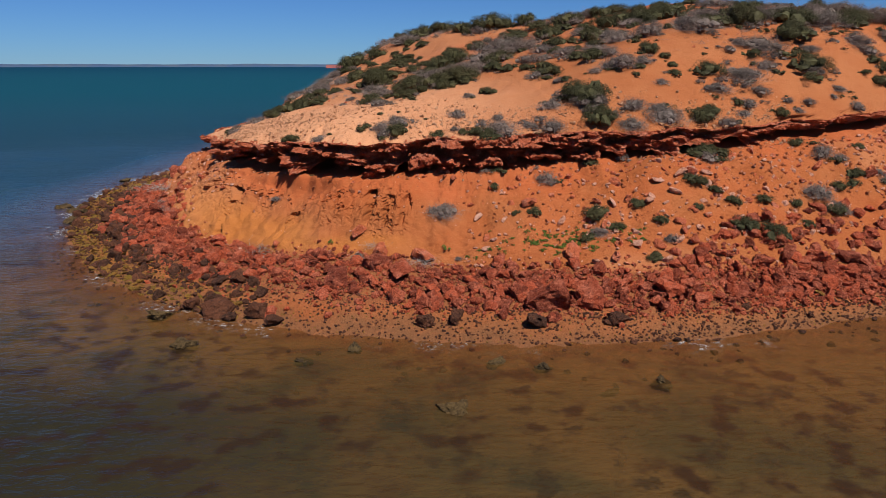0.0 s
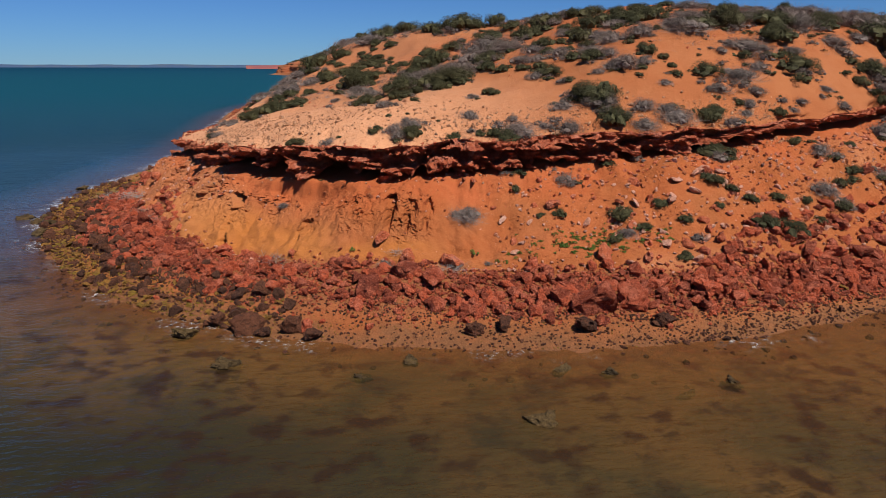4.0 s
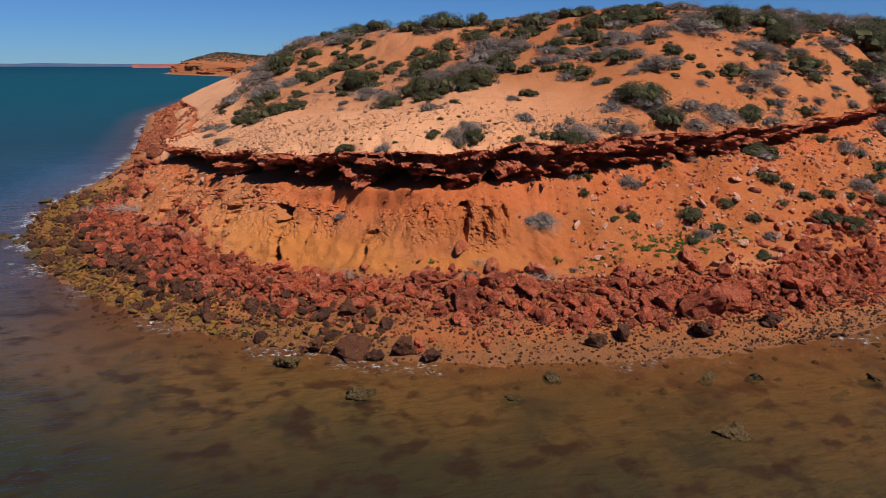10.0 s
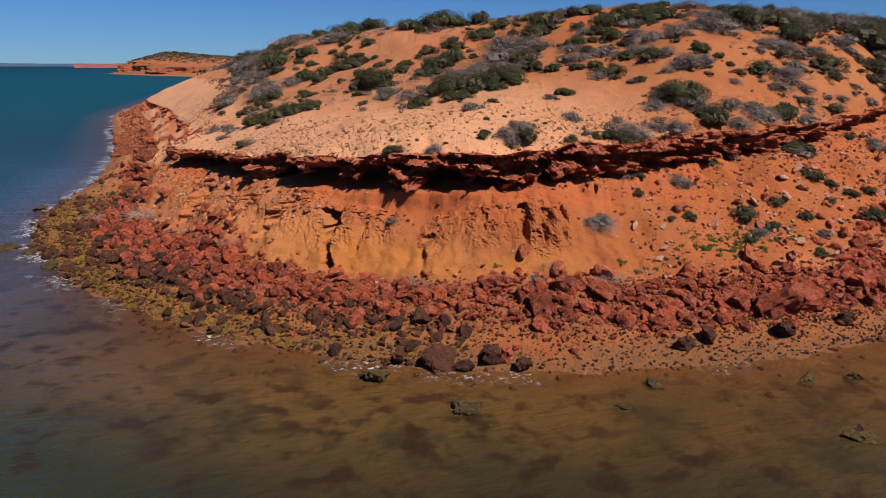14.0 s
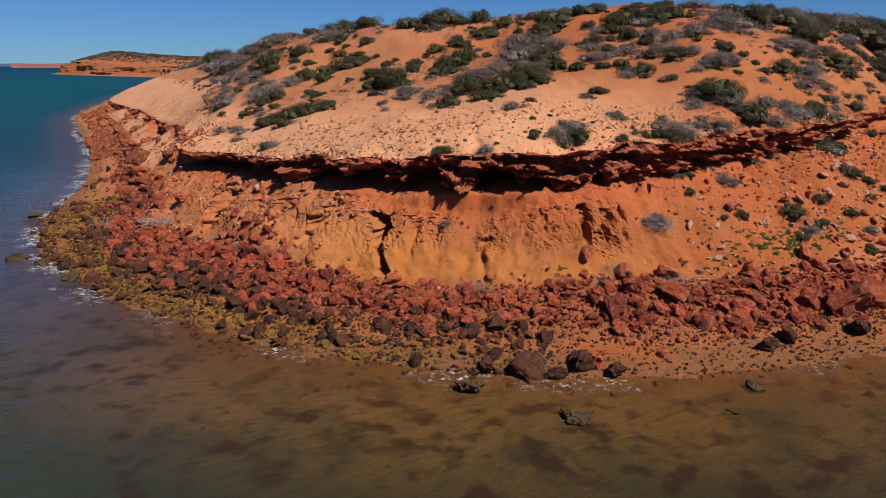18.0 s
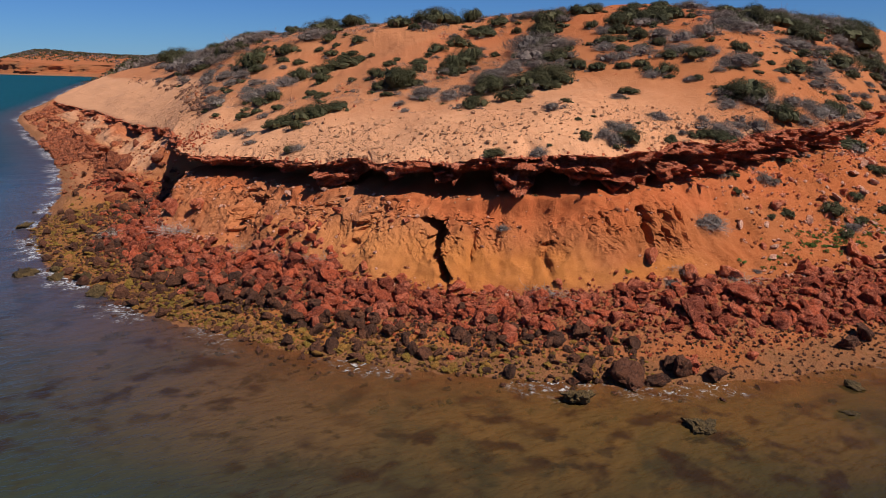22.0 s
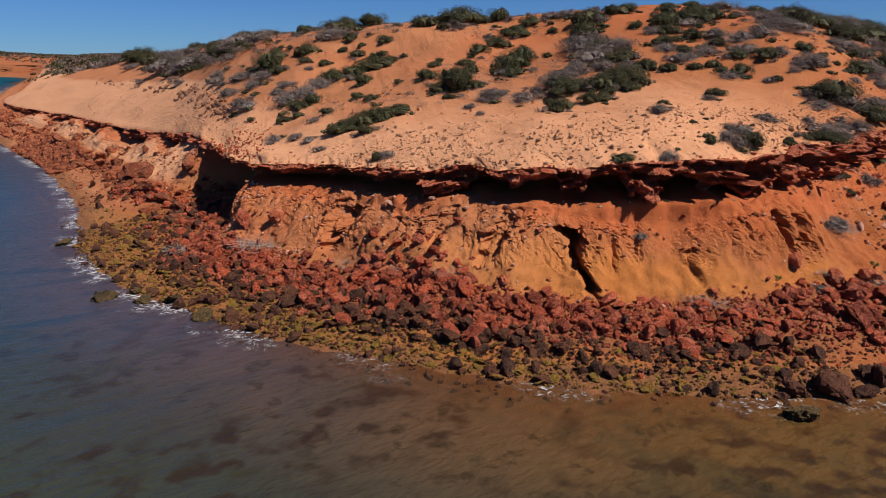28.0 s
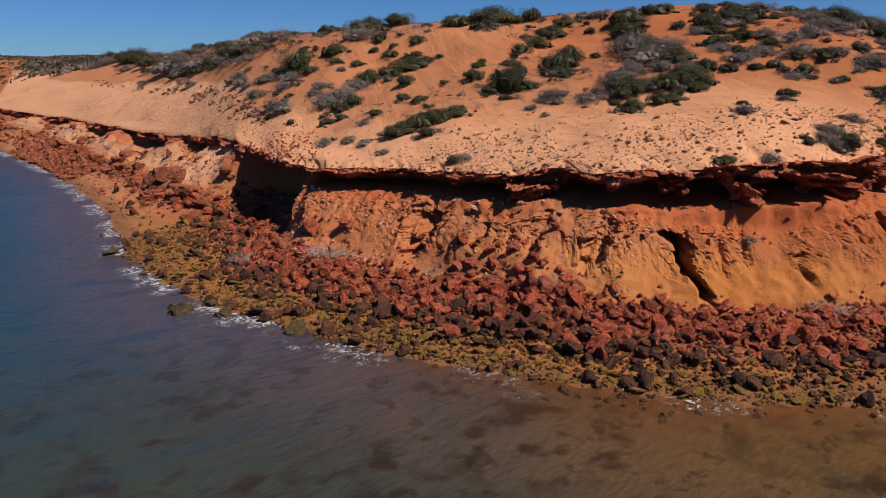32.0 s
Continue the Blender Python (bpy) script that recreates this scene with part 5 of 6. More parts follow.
SHRUBS_I = [(30.9, 55.3, 0.87, "g"), (26.3, 55.6, 1.26, "g"), (11.2, 55.7, 0.64, "g"), (28.6, 55.8, 1.5, "d"), (-4.7, 56, 0.68, "d"),
            (2.3, 56.1, 0.87, "d"), (38.8, 56.1, 1.49, "d"), (4.3, 56.2, 0.97, "g"), (10, 56.2, 0.46, "g"), (8.6, 56.3, 0.73, "g"),
            (-1.6, 56.4, 1.08, "d"), (-3.3, 56.4, 0.51, "d"), (-7.9, 56.5, 0.3, "d"), (12, 56.5, 0.66, "g"), (37.8, 56.7, 1.66, "g"),
            (24.4, 56.7, 1.15, "d"), (-0.4, 56.8, 0.87, "d"), (36.2, 57, 1.05, "d"), (0.8, 57.1, 0.79, "d"), (28.9, 57.2, 1.64, "d")]
SHRUBS_J = [(31.6, 57.5, 1.13, "g"), (26.3, 57.9, 1.19, "d"), (36.8, 58, 1.55, "d"), (1.8, 58.1, 0.72, "d"), (-5.5, 58.2, 0.88, "d"),
            (19, 58.2, 0.41, "g"), (-7.5, 58.3, 0.44, "d"), (3.5, 58.4, 1.28, "d"), (34.5, 58.4, 1.52, "d"), (40.8, 58.6, 1.55, "g"),
            (6.3, 58.7, 1.03, "d"), (36.3, 58.8, 1.19, "d"), (12, 58.9, 0.78, "g"), (18.2, 59.4, 0.82, "g"), (15.2, 59.5, 0.8, "d"),
            (11.3, 59.7, 0.69, "d"), (17, 59.9, 1.23, "g"), (40.5, 60, 1.25, "d"), (-14.3, 60.3, 0.51, "g"), (-17.5, 60.3, 0.42, "d")]
SHRUBS_K = [(25.3, 60.4, 0.77, "g"), (32.9, 60.4, 1.18, "d"), (6, 60.5, 1.06, "g"), (13.3, 60.8, 0.91, "g"), (4.9, 60.9, 1.68, "d"),
            (16.3, 61, 0.93, "g"), (-7.3, 61.2, 0.37, "g"), (14.8, 61.2, 0.82, "g"), (18.3, 61.5, 1.27, "g"), (-4.8, 61.7, 0.66, "g"),
            (31.2, 61.7, 0.71, "g"), (22.9, 62, 1.1, "d"), (11.9, 62.2, 0.51, "g"), (-10.8, 62.2, 0.78, "g"), (-1.8, 62.4, 0.57, "d"),
            (2.6, 62.4, 0.34, "g"), (-1.1, 62.5, 0.96, "g"), (-5.8, 62.6, 1.19, "g"), (-13.4, 62.6, 0.85, "g"), (-12.1, 62.6, 0.86, "g")]
SHRUBS_L = [(-14.6, 62.8, 0.84, "g"), (-15.2, 62.8, 0.53, "g"), (-6.7, 62.9, 0.71, "g"), (16.8, 63.2, 0.8, "g"), (-0.2, 63.3, 0.98, "g"),
            (-4.7, 63.8, 0.97, "g"), (1.2, 64, 1.14, "g"), (-16.7, 64.1, 0.42, "d"), (21.8, 64.7, 0.57, "g"), (19.1, 65, 0.67, "g"),
            (-2.7, 65.1, 0.55, "g"), (9.3, 65.4, 1.05, "g"), (-16.9, 65.8, 0.47, "d"), (-5.7, 66.8, 0.61, "g"), (10.4, 66.9, 0.65, "g"),
            (4, 67, 0.42, "d"), (15.5, 67, 0.95, "g"), (-1.7, 67.1, 0.57, "g"), (14, 67.1, 0.67, "g"), (-18, 67.3, 0.48, "d")]
SHRUBS_M = [(11.4, 67.5, 1.32, "g"), (-10.2, 67.5, 0.6, "g"), (-14.8, 67.6, 0.42, "d"), (-13.6, 68.1, 0.42, "g"), (-0.4, 68.5, 0.26, "g"),
            (-3.7, 68.8, 0.42, "g"), (13.4, 68.9, 0.85, "d"), (0.8, 69.1, 0.7, "g"), (9.1, 69.4, 0.45, "g"), (-10.4, 69.5, 0.44, "g"),
            (-2.8, 69.7, 0.32, "g"), (3.4, 69.8, 0.87, "g"), (12.1, 71.1, 0.81, "d"), (-14.4, 71.7, 0.4, "g"), (-8.7, 71.8, 0.65, "g"),
            (7.2, 72.2, 1.15, "g"), (-15.4, 72.3, 0.49, "g"), (11.1, 72.6, 0.59, "d"), (9.5, 73.1, 0.82, "g"), (6.6, 73.1, 0.46, "g")]
SHRUBS_N = [(-12.5, 73.3, 0.65, "g"), (-13.8, 73.6, 0.65, "g"), (-17.1, 75.1, 0.32, "g"), (-12.6, 75.2, 0.96, "d"), (-13.8, 75.4, 0.95, "d"),
            (-10.8, 75.8, 1.07, "d"), (-2.4, 76.2, 0.29, "g"), (-9, 76.7, 1, "g"), (8.6, 76.8, 0.92, "g"), (-3.5, 76.8, 0.59, "g"),
            (-5.2, 76.8, 0.47, "g"), (6.4, 76.9, 0.73, "g"), (-4.8, 76.9, 1.3, "g"), (-7.2, 77, 1.02, "g"), (3.9, 77.1, 0.85, "d"),
            (2.5, 77.4, 0.54, "g"), (5, 78, 1.53, "g"), (-13.8, 78.1, 0.5, "d"), (-16.3, 78.6, 0.79, "d"), (-12.6, 78.6, 0.7, "d")]
SHRUBS_O = [(-17.2, 79.3, 0.4, "g"), (1.9, 79.9, 1, "g"), (-2.4, 80.2, 0.68, "g"), (-5.1, 80.3, 0.62, "g"), (-16.2, 80.3, 0.91, "d"),
            (-7.9, 81.2, 0.43, "g"), (-4.1, 81.3, 0.38, "g"), (-9.5, 81.3, 0.43, "d"), (-5.4, 82.6, 0.44, "g"), (-8.8, 83.6, 0.5, "g"),
            (-13.8, 83.9, 0.86, "d"), (-3.8, 84.2, 0.65, "g"), (-12.5, 85.4, 1, "d"), (-11.1, 85.4, 0.89, "g"), (-15.2, 85.6, 0.55, "d"),
            (-7.8, 86.1, 1.03, "g"), (-0.1, 86.9, 1.22, "g"), (-4.3, 87, 1.42, "d"), (-15.5, 87.2, 0.67, "d"), (-10.8, 87.5, 1.38, "g")]
SHRUBS_P = [(-2.1, 88.6, 1.03, "g"), (-13.2, 88.7, 0.81, "d"), (-3.1, 88.8, 1.51, "g"), (-13.7, 89.8, 0.58, "d"), (-14.9, 90.5, 0.59, "d"),
            (-5.4, 92, 0.75, "g"), (-14.7, 92.9, 0.73, "d"), (-13.8, 95.8, 0.88, "d"), (-6.2, 103.1, 1.41, "d"), (-8, 106.8, 1.82, "d"),
            (-14.5, 110.8, 0.75, "d"), (-8.9, 112.2, 1.23, "g"), (-9.1, 116.4, 1.44, "d"), (-7.5, 117.6, 0.98, "g"), (-10.4, 119.8, 2.47, "d"),
            (-11.5, 121.7, 1.67, "d"), (-11.9, 129.4, 2.6, "d"), (-6.8, 131.2, 1.29, "g"), (-7.4, 142.1, 1.81, "d"), (-10.3, 150.2, 1.49, "g")]
SHRUBS_Q = [(-12.4, 156, 1.33, "d"), (-5.4, 165.8, 1.67, "d"), (-8.7, 167.4, 2.4, "g"), (-12.9, 182.8, 1.85, "d"), (-10.6, 183.2, 2.12, "d"),
            (9, 287.9, 2.6, "g"), (-9.4, 289.6, 2.6, "d"), (1.8, 321.7, 2.6, "g")]
rng_shrub = np.random.default_rng(77)
CLUMPS = []
for group in (SHRUBS_A, SHRUBS_B, SHRUBS_C, SHRUBS_D, SHRUBS_E, SHRUBS_F, SHRUBS_G, SHRUBS_H, SHRUBS_I, SHRUBS_J, SHRUBS_K, SHRUBS_L, SHRUBS_M, SHRUBS_N, SHRUBS_O, SHRUBS_P, SHRUBS_Q):
    for x, y, radius, kind in group:
        shrub(x, y, radius, kind, rng_shrub)
        for _ in range(rng_shrub.integers(1, 4) if radius > 0.45 else rng_shrub.integers(0, 2)):
            a, far = rng_shrub.uniform(0, 6.283), radius * rng_shrub.uniform(0.8, 1.5)
            other = kind if rng_shrub.random() < 0.55 else "d" if kind == "g" else "g"
            if kind != "s" and ground(x, y)[0] > 5:
                CLUMPS.append((x + far * math.cos(a) * 1.2, y + far * math.sin(a), radius * rng_shrub.uniform(0.35, 0.7), other))


# shrubs on the stony slope towards the inner beach
for _ in range(18):
    s, u = rng_shrub.uniform(CHORD[1] + 6, CHORD[3] + 1), rng_shrub.uniform(0.25, 0.9)
    t2, e2 = (np.array([np.interp(s, S, q[:, i]) for i in range(2)]) for q in (T2, E3))
    x, y = t2 + (e2 - t2) * u
    shrub(x, y, rng_shrub.uniform(0.25, 0.55), "g" if rng_shrub.random() < 0.6 else "d", rng_shrub)


def open_spot(rng, low, high, far):
    """A place for a smaller shrub on the dune, thicker towards the crest."""
    while True:
        k = rng.integers(len(S))
        if not low < S[k] < high:
            continue
        u = rng.uniform(0.66 if far else 0.34, 1.12)
        if rng.random() > 0.25 + 0.75 * u:
            continue
        p = E3[k] * (1 - u) + C3[k] * u
        x, y = p[0] + rng.normal() * 1.5, p[1] + rng.normal() * 1.5
        if vnoise(x * 0.12, y * 0.12, 0, 5)[0] < -0.2:
            continue
        return x, y


def low_scrub(name, label, kind, material):
    """Small scrub grown against the shrubs and between them, too dense to tell apart."""
    rng = np.random.default_rng(78 if kind == "g" else 79)
    crowns = [joined(leaves(rng, 520, 0.12 if kind == "g" else 0.10, 6, 0.85), hearts(rng, 3, 0.75, 0.75 if kind == "g" else 0.5)) for _ in range(5)]
    spots = [c for c in CLUMPS if c[3] == kind]
    for n in range(170):
        x, y = open_spot(rng, CHORD[1], CHORD[13] if n % 3 else CHORD[6], False)
        spots.append((x, y, rng.uniform(0.16, 0.5), kind))
    allv, allf, base = [], [], 0
    for n, (x, y, radius, _) in enumerate(spots):
        z, nrm = ground(x, y)
        v, f = crowns[n % 5]
        a, size = rng.uniform(0, 6.283), radius * 1.3
        v = np.array(v) * np.array([size, size, size * rng.uniform(0.75, 1.1)])
        allv.append(np.column_stack([v[:, 0] * math.cos(a) - v[:, 1] * math.sin(a) + x, v[:, 0] * math.sin(a) + v[:, 1] * math.cos(a) + y, v[:, 2] + z - 0.04]))
        allf += [tuple(i + base for i in q) for q in f]
        base += len(v)
    return tagged(new(name, mesh_from(name, np.vstack(allv).tolist(), allf, material)), label, "scrub", kind="stuff")


low_scrub("low_scrub", "low dark green scrub between the dune shrubs", "g", LEAF_GREEN)
low_scrub("low_dry_scrub", "low grey dry scrub between the dune shrubs", "d", LEAF_GREY)


OUTCROP = rock_material("outcrop_rock", (0.27, 0.125, 0.075), (0.12, 0.055, 0.035), (0.46, 0.25, 0.16))


def hill_litter():
    """Dead twigs, tufts and small dark stones strewn over the dune between the shrubs."""
    rng = np.random.default_rng(84)
    tufts = [sticks(rng, 26, 0.32, 0.008, (0.0, 0.9), 0.6, 0.16) for _ in range(5)]
    stones, allv, allf, base = [], [], [], 0
    small = [rock_shape(rng, 1, 0.75, 9, 0.3) for _ in range(8)]
    for n in range(2600):
        x, y = open_spot(rng, CHORD[1], CHORD[14], False)
        z, nrm = ground(x, y)
        if n % 2:
            size = 0.05 + 0.22 * rng.random() ** 2.5
            stones.append((x, y, z + 0.12 * size, size))
            continue
        v, f = tufts[n % 5]
        a, size = rng.uniform(0, 6.283), rng.uniform(0.5, 1.6)
        v = np.array(v) * size
        allv.append(np.column_stack([v[:, 0] * math.cos(a) - v[:, 1] * math.sin(a) + x, v[:, 0] * math.sin(a) + v[:, 1] * math.cos(a) + y, v[:, 2] + z]))
        allf.append(np.array(f) + base)
        base += len(v)
    top = []
    for _ in range(420):
        f = rng.random()
        p = np.array([-17.8, 79.6]) * (1 - f) + np.array([-15.4, 105.7]) * f if rng.random() < 0.6 else np.array([-15.4, 105.7]) * (1 - f) + np.array([-18.0, 158]) * f
        if vnoise(p[0] * 0.7, p[1] * 0.35, 0, 33)[0] < -0.1:
            continue
        x, y = p[0] + rng.normal() * 0.55, p[1] + rng.normal() * 0.9
        size = 0.12 + 0.6 * rng.random() ** 2.5
        top.append((x, y, ground(x, y)[0] + 0.12 * size, size))
    tagged(joined_rocks("outcrop_stones", top, OUTCROP, rng, small), "broken brown red rock along the dune top", "stones", kind="stuff")
    tagged(new("twig_litter", mesh_from("twig_litter", np.vstack(allv).tolist(), np.vstack(allf).tolist(), TWIG)), "dead twigs and dry tufts strewn over the dune", "litter", kind="stuff")
    tagged(joined_rocks("hill_stones", stones, ROCK_CRUST, rng, small), "small red stones strewn over the dune", "stones", kind="stuff")


hill_litter()


def dune_scrub(name, label, count, material, seed):
    """Scrub along the far dune crest, joined."""
    rng = np.random.default_rng(seed)
    allv, allf = [], []
    crowns = [leaves(rng, 520, 0.11, 8, 0.8) for _ in range(4)]
    for n in range(count):
        x, y = open_spot(rng, CHORD[13], CHORD[19], True)
        z, nrm = ground(x, y)
        v, f = crowns[n % 4]
        a, size = rng.uniform(0, 6.283), rng.uniform(0.6, 1.7)
        v = np.array(v) * size
        v = np.column_stack([v[:, 0] * math.cos(a) - v[:, 1] * math.sin(a) + x, v[:, 0] * math.sin(a) + v[:, 1] * math.cos(a) + y, v[:, 2] + z])
        allf.append(np.array(f) + sum(len(q) for q in allv))
        allv.append(v)
    ob = new(name, mesh_from(name, np.vstack(allv).tolist(), np.vstack(allf).tolist(), material))
    return tagged(ob, label, "scrub", kind="stuff")


dune_scrub("dune_scrub", "dark green scrub along the far dune crest", 75, LEAF_GREEN, 81)
dune_scrub("dune_dry_scrub", "grey dry scrub along the far dune crest", 80, LEAF_GREY, 82)


def far_scrub(name, label, count, material, seed):
    """Low scrub over the far dunes and headland, too far off to tell apart."""
    rng = np.random.default_rng(seed)
    verts, faces = [], []
    cols = np.where(S > CHORD[18])[0]
    for _ in range(count):
        k = rng.choice(cols)
        u = rng.uniform(-0.6, 1.5)
        p = M3[k] * (1 - u) + C3[k] * u if u > 0 else M3[k] * (1 + u) - E3[k] * u
        x, y = p[0] + rng.normal() * 4, p[1] + rng.normal() * 4
        z, n = ground(x, y)
        if z < 4 or (u < 0.1 and y < 300):
            continue
        size = rng.uniform(0.5, 1.3) * (1.0 + 0.0012 * y)
        for _ in range(11):
            d = rng.normal(size=3)
            d /= np.linalg.norm(d)
            q = Vector((x + d[0] * size, y + d[1] * size, z + abs(d[2]) * size * 0.6))
            m = Euler(rng.uniform(0, 6.283, 3)).to_matrix()
            base = len(verts)
            for c in ((-0.5, 0, 0), (0, -0.4, 0.1), (0.5, 0, 0), (0, 0.4, 0.1)):
                verts.append((q + m @ (Vector(c) * size * 0.7))[:])
            faces.append((base, base + 1, base + 2, base + 3))
    ob = new(name, mesh_from(name, verts, faces, material))
    return tagged(ob, label, "scrub", kind="stuff")


far_scrub("far_scrub", "low dark scrub covering the distant dunes", 1700, LEAF_GREEN, 79)
far_scrub("far_dry_scrub", "low grey scrub covering the distant dunes", 1300, LEAF_GREY, 80)


def slope_stones():
    """Pale and red stones fallen on the sand slope, and stones strewn over the dune foot."""
    rng = np.random.default_rng(41)
    shapes = [rock_shape(rng, 2, 0.85, 7, 0.34) for _ in range(6)]
    slabs = [rock_shape(rng, 2, 0.5, 8, 0.16) for _ in range(6)]
    pale = [mesh_from("stone_pale", v.tolist(), f, ROCK_PALE) for v, f in slabs]
    red = [mesh_from("stone_red", v.tolist(), f, ROCK_CRUST) for v, f in shapes]
    small = [rock_shape(rng, 1, 0.75, 9, 0.3) for _ in range(10)]

    def face_point(s, u):
        t = np.array([np.interp(s, S, T2[:, i]) for i in range(2)])
        e = np.array([np.interp(s, S, E3[:, i]) for i in range(2)])
        p = t + (e - t) * u
        hit = SHORE_TREE.ray_cast(Vector((p[0], p[1], 30)), Vector((0, 0, -1)))
        return p[0], p[1], (hit[0].z if hit[0] else 0.0)

    for x, y, size, key in STONES:
        size *= 0.8 if key == "pale" else 0.9
        hit = SHORE_TREE.ray_cast(Vector((x, y, 30)), Vector((0, 0, -1)))
        ob = new("fallen_stone", (pale if key == "pale" else red)[rng.integers(6)])
        ob.location = (x, y, hit[0].z + 0.2 * size)
        ob.rotation_euler = turn(rng, 0.5)
        ob.scale = (size, size * rng.uniform(0.7, 1), size * rng.uniform(0.7, 1))
        tagged(ob, "%s sandstone block fallen on the sand slope" % ("pale pink" if key == "pale" else "red"), "stone", "fallen stones on the slope")
    made = 0
    while made < 210:
        s = rng.uniform(CHORD[2] + 3, CHORD[4] + 1) if made % 2 else rng.uniform(CHORD[1] + 2, CHORD[5]) if rng.random() < 0.78 else rng.uniform(CHORD[5], CHORD[12])
        u = rng.uniform(0.05, 0.93)
        if s > CHORD[5] and 0.25 < u < 0.6:
            continue
        if vnoise(np.array(s * 0.35), np.array(u * 2.5), 0, 9) < -0.25:
            continue
        x, y, z = face_point(s, u)
        key = "pale" if rng.random() < 0.45 else "red"
        size = rng.uniform(0.13, 0.40) if rng.random() < 0.82 else rng.uniform(0.4, 0.65)
        ob = new("fallen_stone", (pale if key == "pale" else red)[rng.integers(6)])
        ob.location = (x, y, z + 0.12 * size)
        ob.rotation_euler = turn(rng, 0.5)
        ob.scale = (size, size * rng.uniform(0.6, 1), size * rng.uniform(0.6, 1))
        tagged(ob, "%s sandstone block fallen on the sand slope" % ("pale pink" if key == "pale" else "red"), "stone", "fallen stones on the slope")
        made += 1
    # the slide of broken pale stones under the thin end of the crust
    made = 0
    while made < 115:
        s, u = rng.normal(52.5, 3.2), rng.uniform(0.2, 0.97)
        if abs(s - 52.5) > 7 or vnoise(np.array(s * 0.8), np.array(u * 5), 0, 29) < -0.05:
            continue
        x, y, z = face_point(s, u)
        size = 0.10 + 0.32 * rng.random() ** 2.2
        ob = new("fallen_stone", (pale if rng.random() < 0.75 else red)[rng.integers(6)])
        ob.location = (x, y, z + 0.1 * size)
        ob.rotation_euler = turn(rng, 0.7)
        ob.scale = (size, size * rng.uniform(0.5, 1), size * rng.uniform(0.5, 1))
        tagged(ob, "pale pink sandstone block in a slide of broken stones", "stone", "fallen stones on the slope")
        made += 1
    clods, chips, strewn, rim = [], [], [], []
    for _ in range(13000):
        s, u = rng.uniform(CHORD[1], CHORD[15]), rng.uniform(0.0, 0.98)
        dense = 0.95 if s < CHORD[5] else (0.05 if u < 0.65 else 0.12) + 0.2 * float(sstep(CHORD[8], CHORD[9], np.array(s))) + 0.25 * float(sstep(0.35, 0.0, np.array(u)))
        if s < CHORD[5] and vnoise(np.array(s * 0.3), np.array(u * 2.2), 0, 19) < -0.1:
            dense = 0.4
        if rng.random() > dense:
            continue
        x, y, z = face_point(s, u)
        size = 0.05 + 0.24 * rng.random() ** 2.5
        (chips if rng.random() < 0.48 else clods).append((x, y, z + 0.2 * size, size))
    for _ in range(12000):
        k = rng.integers(len(S))
        if not CHORD[2] < S[k] < CHORD[15]:
            continue
        u = abs(rng.normal()) * 0.28 + 0.01
        if u > 0.75:
            continue
        if S[k] > CHORD[10] and rng.random() < 0.72:
            continue
        p = E3[k] * (1 - u) + M3[k] * u
        if vnoise(np.array(p[0] * 0.22), np.array(p[1] * 0.22), 0, 15) < 0.0 and rng.random() < 0.8:
            continue
        x, y = p[0] + rng.normal() * 0.4, p[1] + rng.normal() * 0.4
        z, n = ground(x, y)
        size = rng.uniform(0.05, 0.16) if rng.random() < 0.9 else rng.uniform(0.16, 0.34)
        strewn.append((x, y, z + 0.15 * size, size))
    for _ in range(9000):
        k = rng.integers(len(S))
        if not CHORD[13] < S[k] < CHORD[17]:
            continue
        u = rng.uniform(0.05, 0.95)
        p = E3[k] * (1 - u) + M3[k] * u
        near = S[k] < CHORD[15] and u > 0.55
        if (rng.random() < 0.8) if near else (rng.random() < 0.3):
            continue
        x, y = p[0] + rng.normal() * 0.5, p[1] + rng.normal() * 0.5
        z, n = ground(x, y)
        size = rng.uniform(0.12, 0.5) if near and rng.random() < 0.6 else rng.uniform(0.05, 0.20)
        (clods if near and rng.random() < 0.6 else strewn).append((x, y, z + 0.15 * size, size))
    # broken pieces along the rim of the crust and under its thin end
    for _ in range(1500):
        k = rng.integers(len(S))
        if not CHORD[1] < S[k] < CHORD[13]:
            continue
        thin = S[k] < CHORD[5]
        if not thin and rng.random() < 0.45:
            continue
        a = rng.uniform(-0.12, 0.75)
        size = 0.08 + 0.24 * rng.random() ** 2
        x, y = E3[k, :2] + IN2[k] * a
        z = E3[k, 2] - 0.08 + 0.10 * max(a, 0)
        if thin and rng.random() < 0.5:
            a = rng.uniform(-1.3, -0.3)
            x, y = E3[k, :2] + IN2[k] * a
            z = SHORE_TREE.ray_cast(Vector((x, y, 30)), Vector((0, 0, -1)))[0].z + 0.12 * size
            size *= 1.3
        rim.append((x, y, z, size))
    tagged(joined_rocks("crust_rubble", rim, ROCK_CRUST, rng, shapes[:3] + small), "broken red crust pieces along the rim", "rubble", kind="stuff")
    tagged(joined_rocks("slope_chips", chips, ROCK_PALE, rng, small), "small pale stones on the sand slope", "stones", kind="stuff")
    tagged(joined_rocks("slope_clods", clods, CLOD, rng, small), "small red clods on the sand slope", "stones", kind="stuff")
    tagged(joined_rocks("dune_stones", strewn, DUNE_STONE, rng, small), "small sandy stones strewn over the dune foot", "stones", kind="stuff")


DUNE_STONE = rock_material("dune_stone", (0.60, 0.32, 0.18), (0.47, 0.225, 0.115), (0.72, 0.45, 0.30))
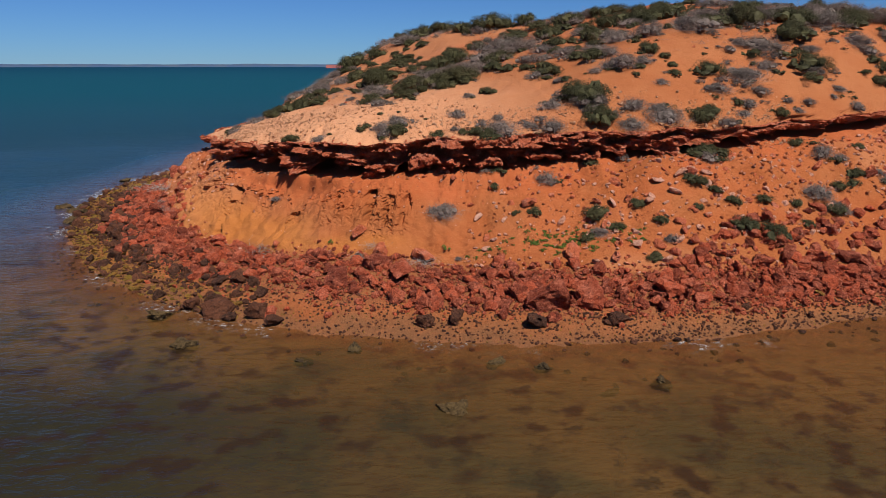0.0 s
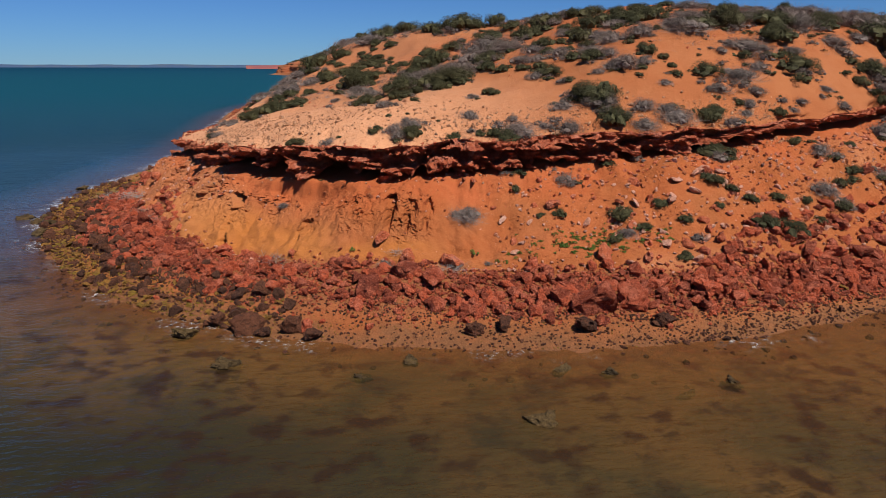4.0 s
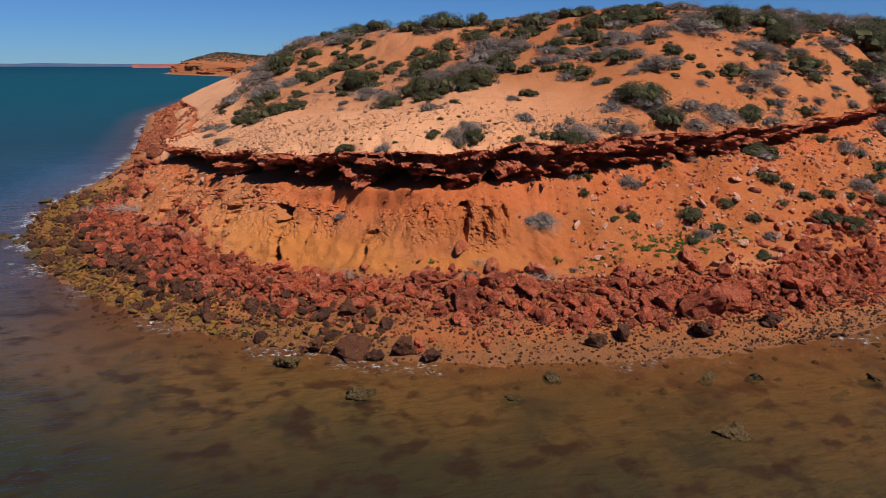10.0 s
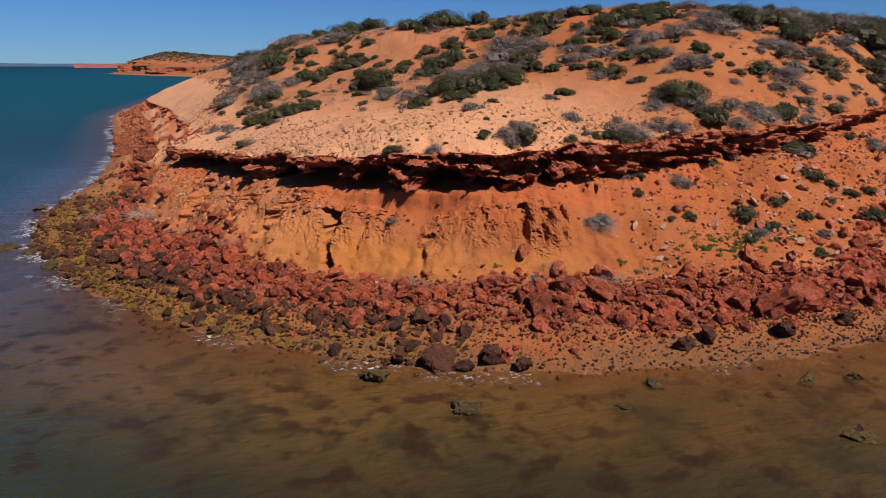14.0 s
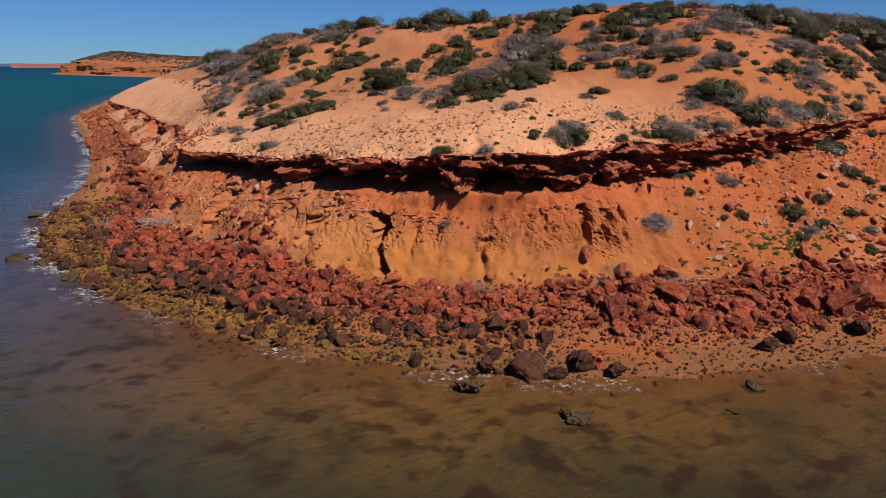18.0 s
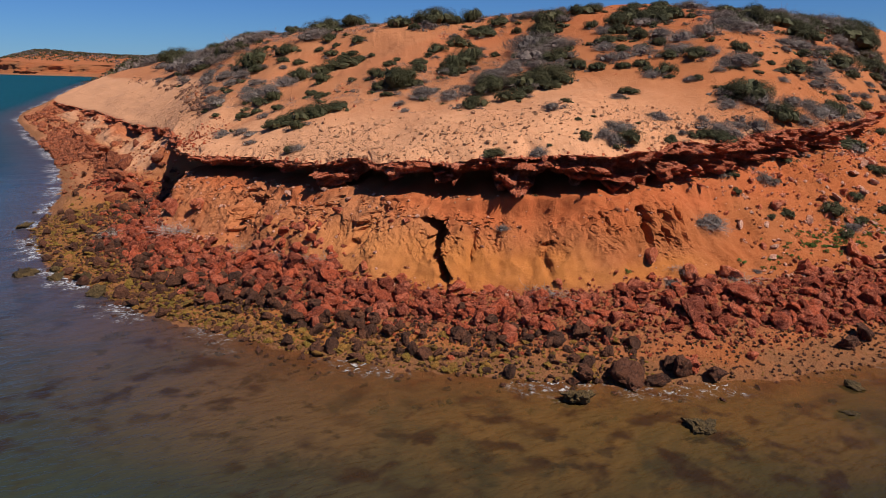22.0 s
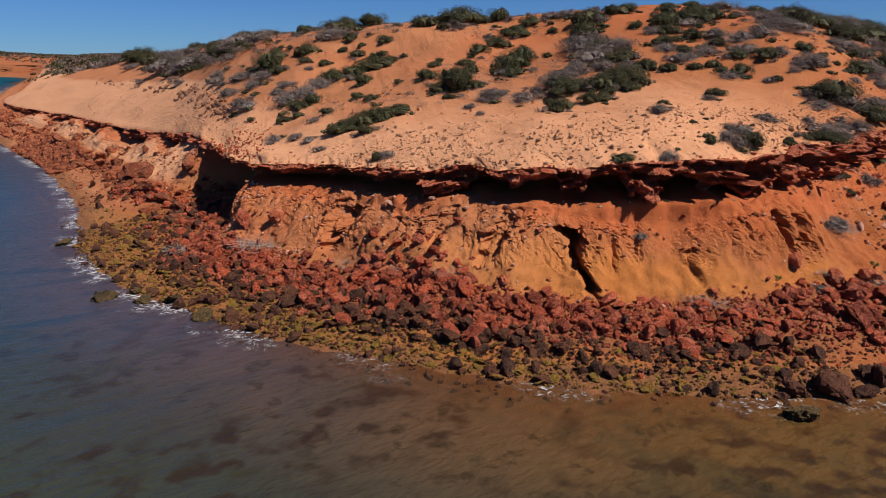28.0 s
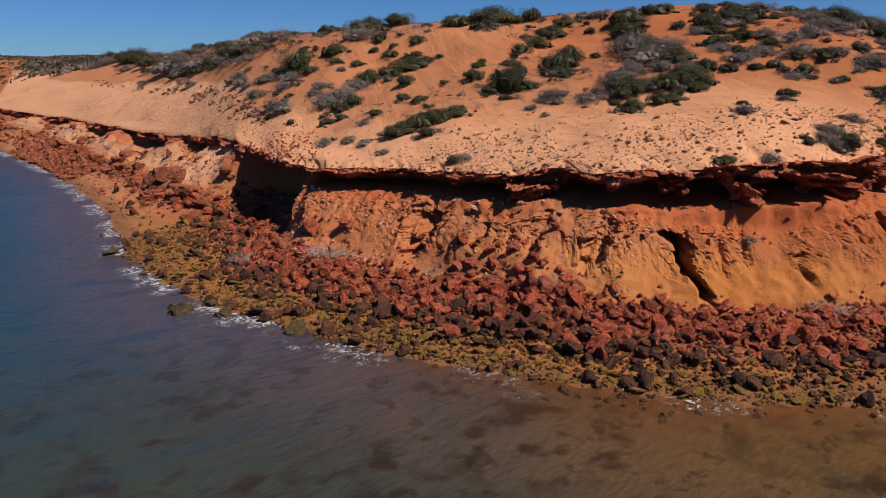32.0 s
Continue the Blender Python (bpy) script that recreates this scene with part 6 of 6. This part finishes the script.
# single blocks on the slope: x, y, size, stone
CLOD = rock_material("clod", (0.40, 0.115, 0.04), (0.24, 0.062, 0.024), (0.56, 0.22, 0.11))
STONES = [(1.95, 37.0, 0.75, "pale"), (4.6, 37.1, 0.9, "red"), (-3.3, 35.2, 1.1, "red"), (-1.0, 34.9, 1.2, "red"), (6.6, 34.0, 1.1, "red"),
          (6.3, 36.2, 0.8, "pale"), (8.2, 36.4, 0.7, "pale"), (21.5, 40.2, 0.8, "red"), (13.0, 38.0, 0.9, "pale"), (11.6, 37.6, 0.8, "pale"), (12.4, 36.9, 0.9, "pale"), (14.5, 38.4, 0.8, "pale"),
          (10.9, 36.4, 0.7, "pale"), (-17.4, 51.2, 0.6, "pale"), (-21.5, 57.5, 1.0, "red"), (-19.6, 49.6, 0.7, "red"), (-4.6, 36.4, 0.9, "red")]
slope_stones()


def ground_cover():
    """A patch of small green plants low on the slope."""
    rng = np.random.default_rng(43)
    for _ in range(130):
        x, y = 6.2 + rng.normal() * 1.9, 34.9 + rng.normal() * 0.5
        shrub(x, y, rng.uniform(0.09, 0.19), "s", rng)


ground_cover()


def driftwood(x, y, size, rng):
    """A bundle of bleached dead branches."""
    v, f = sticks(rng, 110, 0.9, 0.009, (-0.1, 0.6), 0.5, 0.3)
    v2, f2 = sticks(rng, 9, 1.1, 0.018, (-0.05, 0.4), 0.3, 0.3)
    ob = new("driftwood")
    part("twig_tangle", mesh_from("driftwood_twigs", v, f, BLEACHED), None, ob)
    part("branch_bundle", mesh_from("driftwood_branches", v2, f2, BLEACHED), None, ob, "thicker bleached branches")
    hit = SHORE_TREE.ray_cast(Vector((x, y, 30)), Vector((0, 0, -1)))
    ob.location = (x, y, hit[0].z + 0.15)
    ob.scale = (size, size, size * 0.6)
    ob.rotation_euler = (0, 0, rng.uniform(0, 6))
    return tagged(ob, "bundle of bleached grey dead branches on the rubble", "driftwood", "dead branches on the shore")


BLEACHED = leaf_material("bleached_wood", (0.18, 0.145, 0.125), (0.33, 0.28, 0.25), 0.85)
rng_wood = np.random.default_rng(51)
for x, y, size in ((-9.9, 36.9, 1.3), (-1.0, 34.2, 1.1), (-17.9, 45.2, 1.0), (-22.8, 56.6, 1.7), (-3.6, 35.6, 0.8), (-20.5, 50.5, 0.9), (-26.5, 60.5, 1.0)):
    driftwood(x, y, size, rng_wood)


def far_coast():
    """Low land along the horizon, and a red cliff line before it."""
    def strip(name, a0, a1, radius, low, high, mat, seed, wall=60):
        ang = np.radians(np.linspace(a0, a1, 160))
        top = low + (high - low) * (0.5 + 0.5 * fbm(ang * 24, 0, 0, 4, seed)) * sstep(0, 0.06, np.linspace(0, 1, 160))
        cx, cy = 0.0, 0.0
        rows = []
        for r, h in ((0, -1.0), (6, 0.35), (wall, 1.0), (wall * 4, 0.9)):
            rows.append(np.stack([cx + (radius + r) * np.sin(ang), cy + (radius + r) * np.cos(ang), top * h if h > 0 else np.full(160, -1.0)], axis=-1))
        return sheet(name, np.stack(rows), mat)
    # blue of the air between is painted into this land's base colour
    m1, nt, bs, out = shader("hazed_land")
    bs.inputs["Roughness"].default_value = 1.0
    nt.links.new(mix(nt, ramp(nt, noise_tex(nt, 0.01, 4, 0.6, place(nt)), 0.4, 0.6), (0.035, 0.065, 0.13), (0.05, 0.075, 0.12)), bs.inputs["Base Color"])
    m2, nt, bs, out = shader("distant_cliff")
    bs.inputs["Roughness"].default_value = 1.0
    nt.links.new(mix(nt, ramp(nt, noise_tex(nt, 0.02, 4, 0.6, place(nt)), 0.4, 0.6), (0.26, 0.07, 0.055), (0.20, 0.06, 0.06)), bs.inputs["Base Color"])
    tagged(strip("backdrop_far_shore", -60, 35, 4300, 13, 18, m1, 5), "low land along the horizon, coloured blue for haze", "far shore", kind="structure")
    tagged(strip("backdrop_red_cliffs", -9.2, 25, 2620, 11.5, 14, m2, 6), "distant low red cliffs across the bay", "far cliffs", kind="structure")


far_coast()
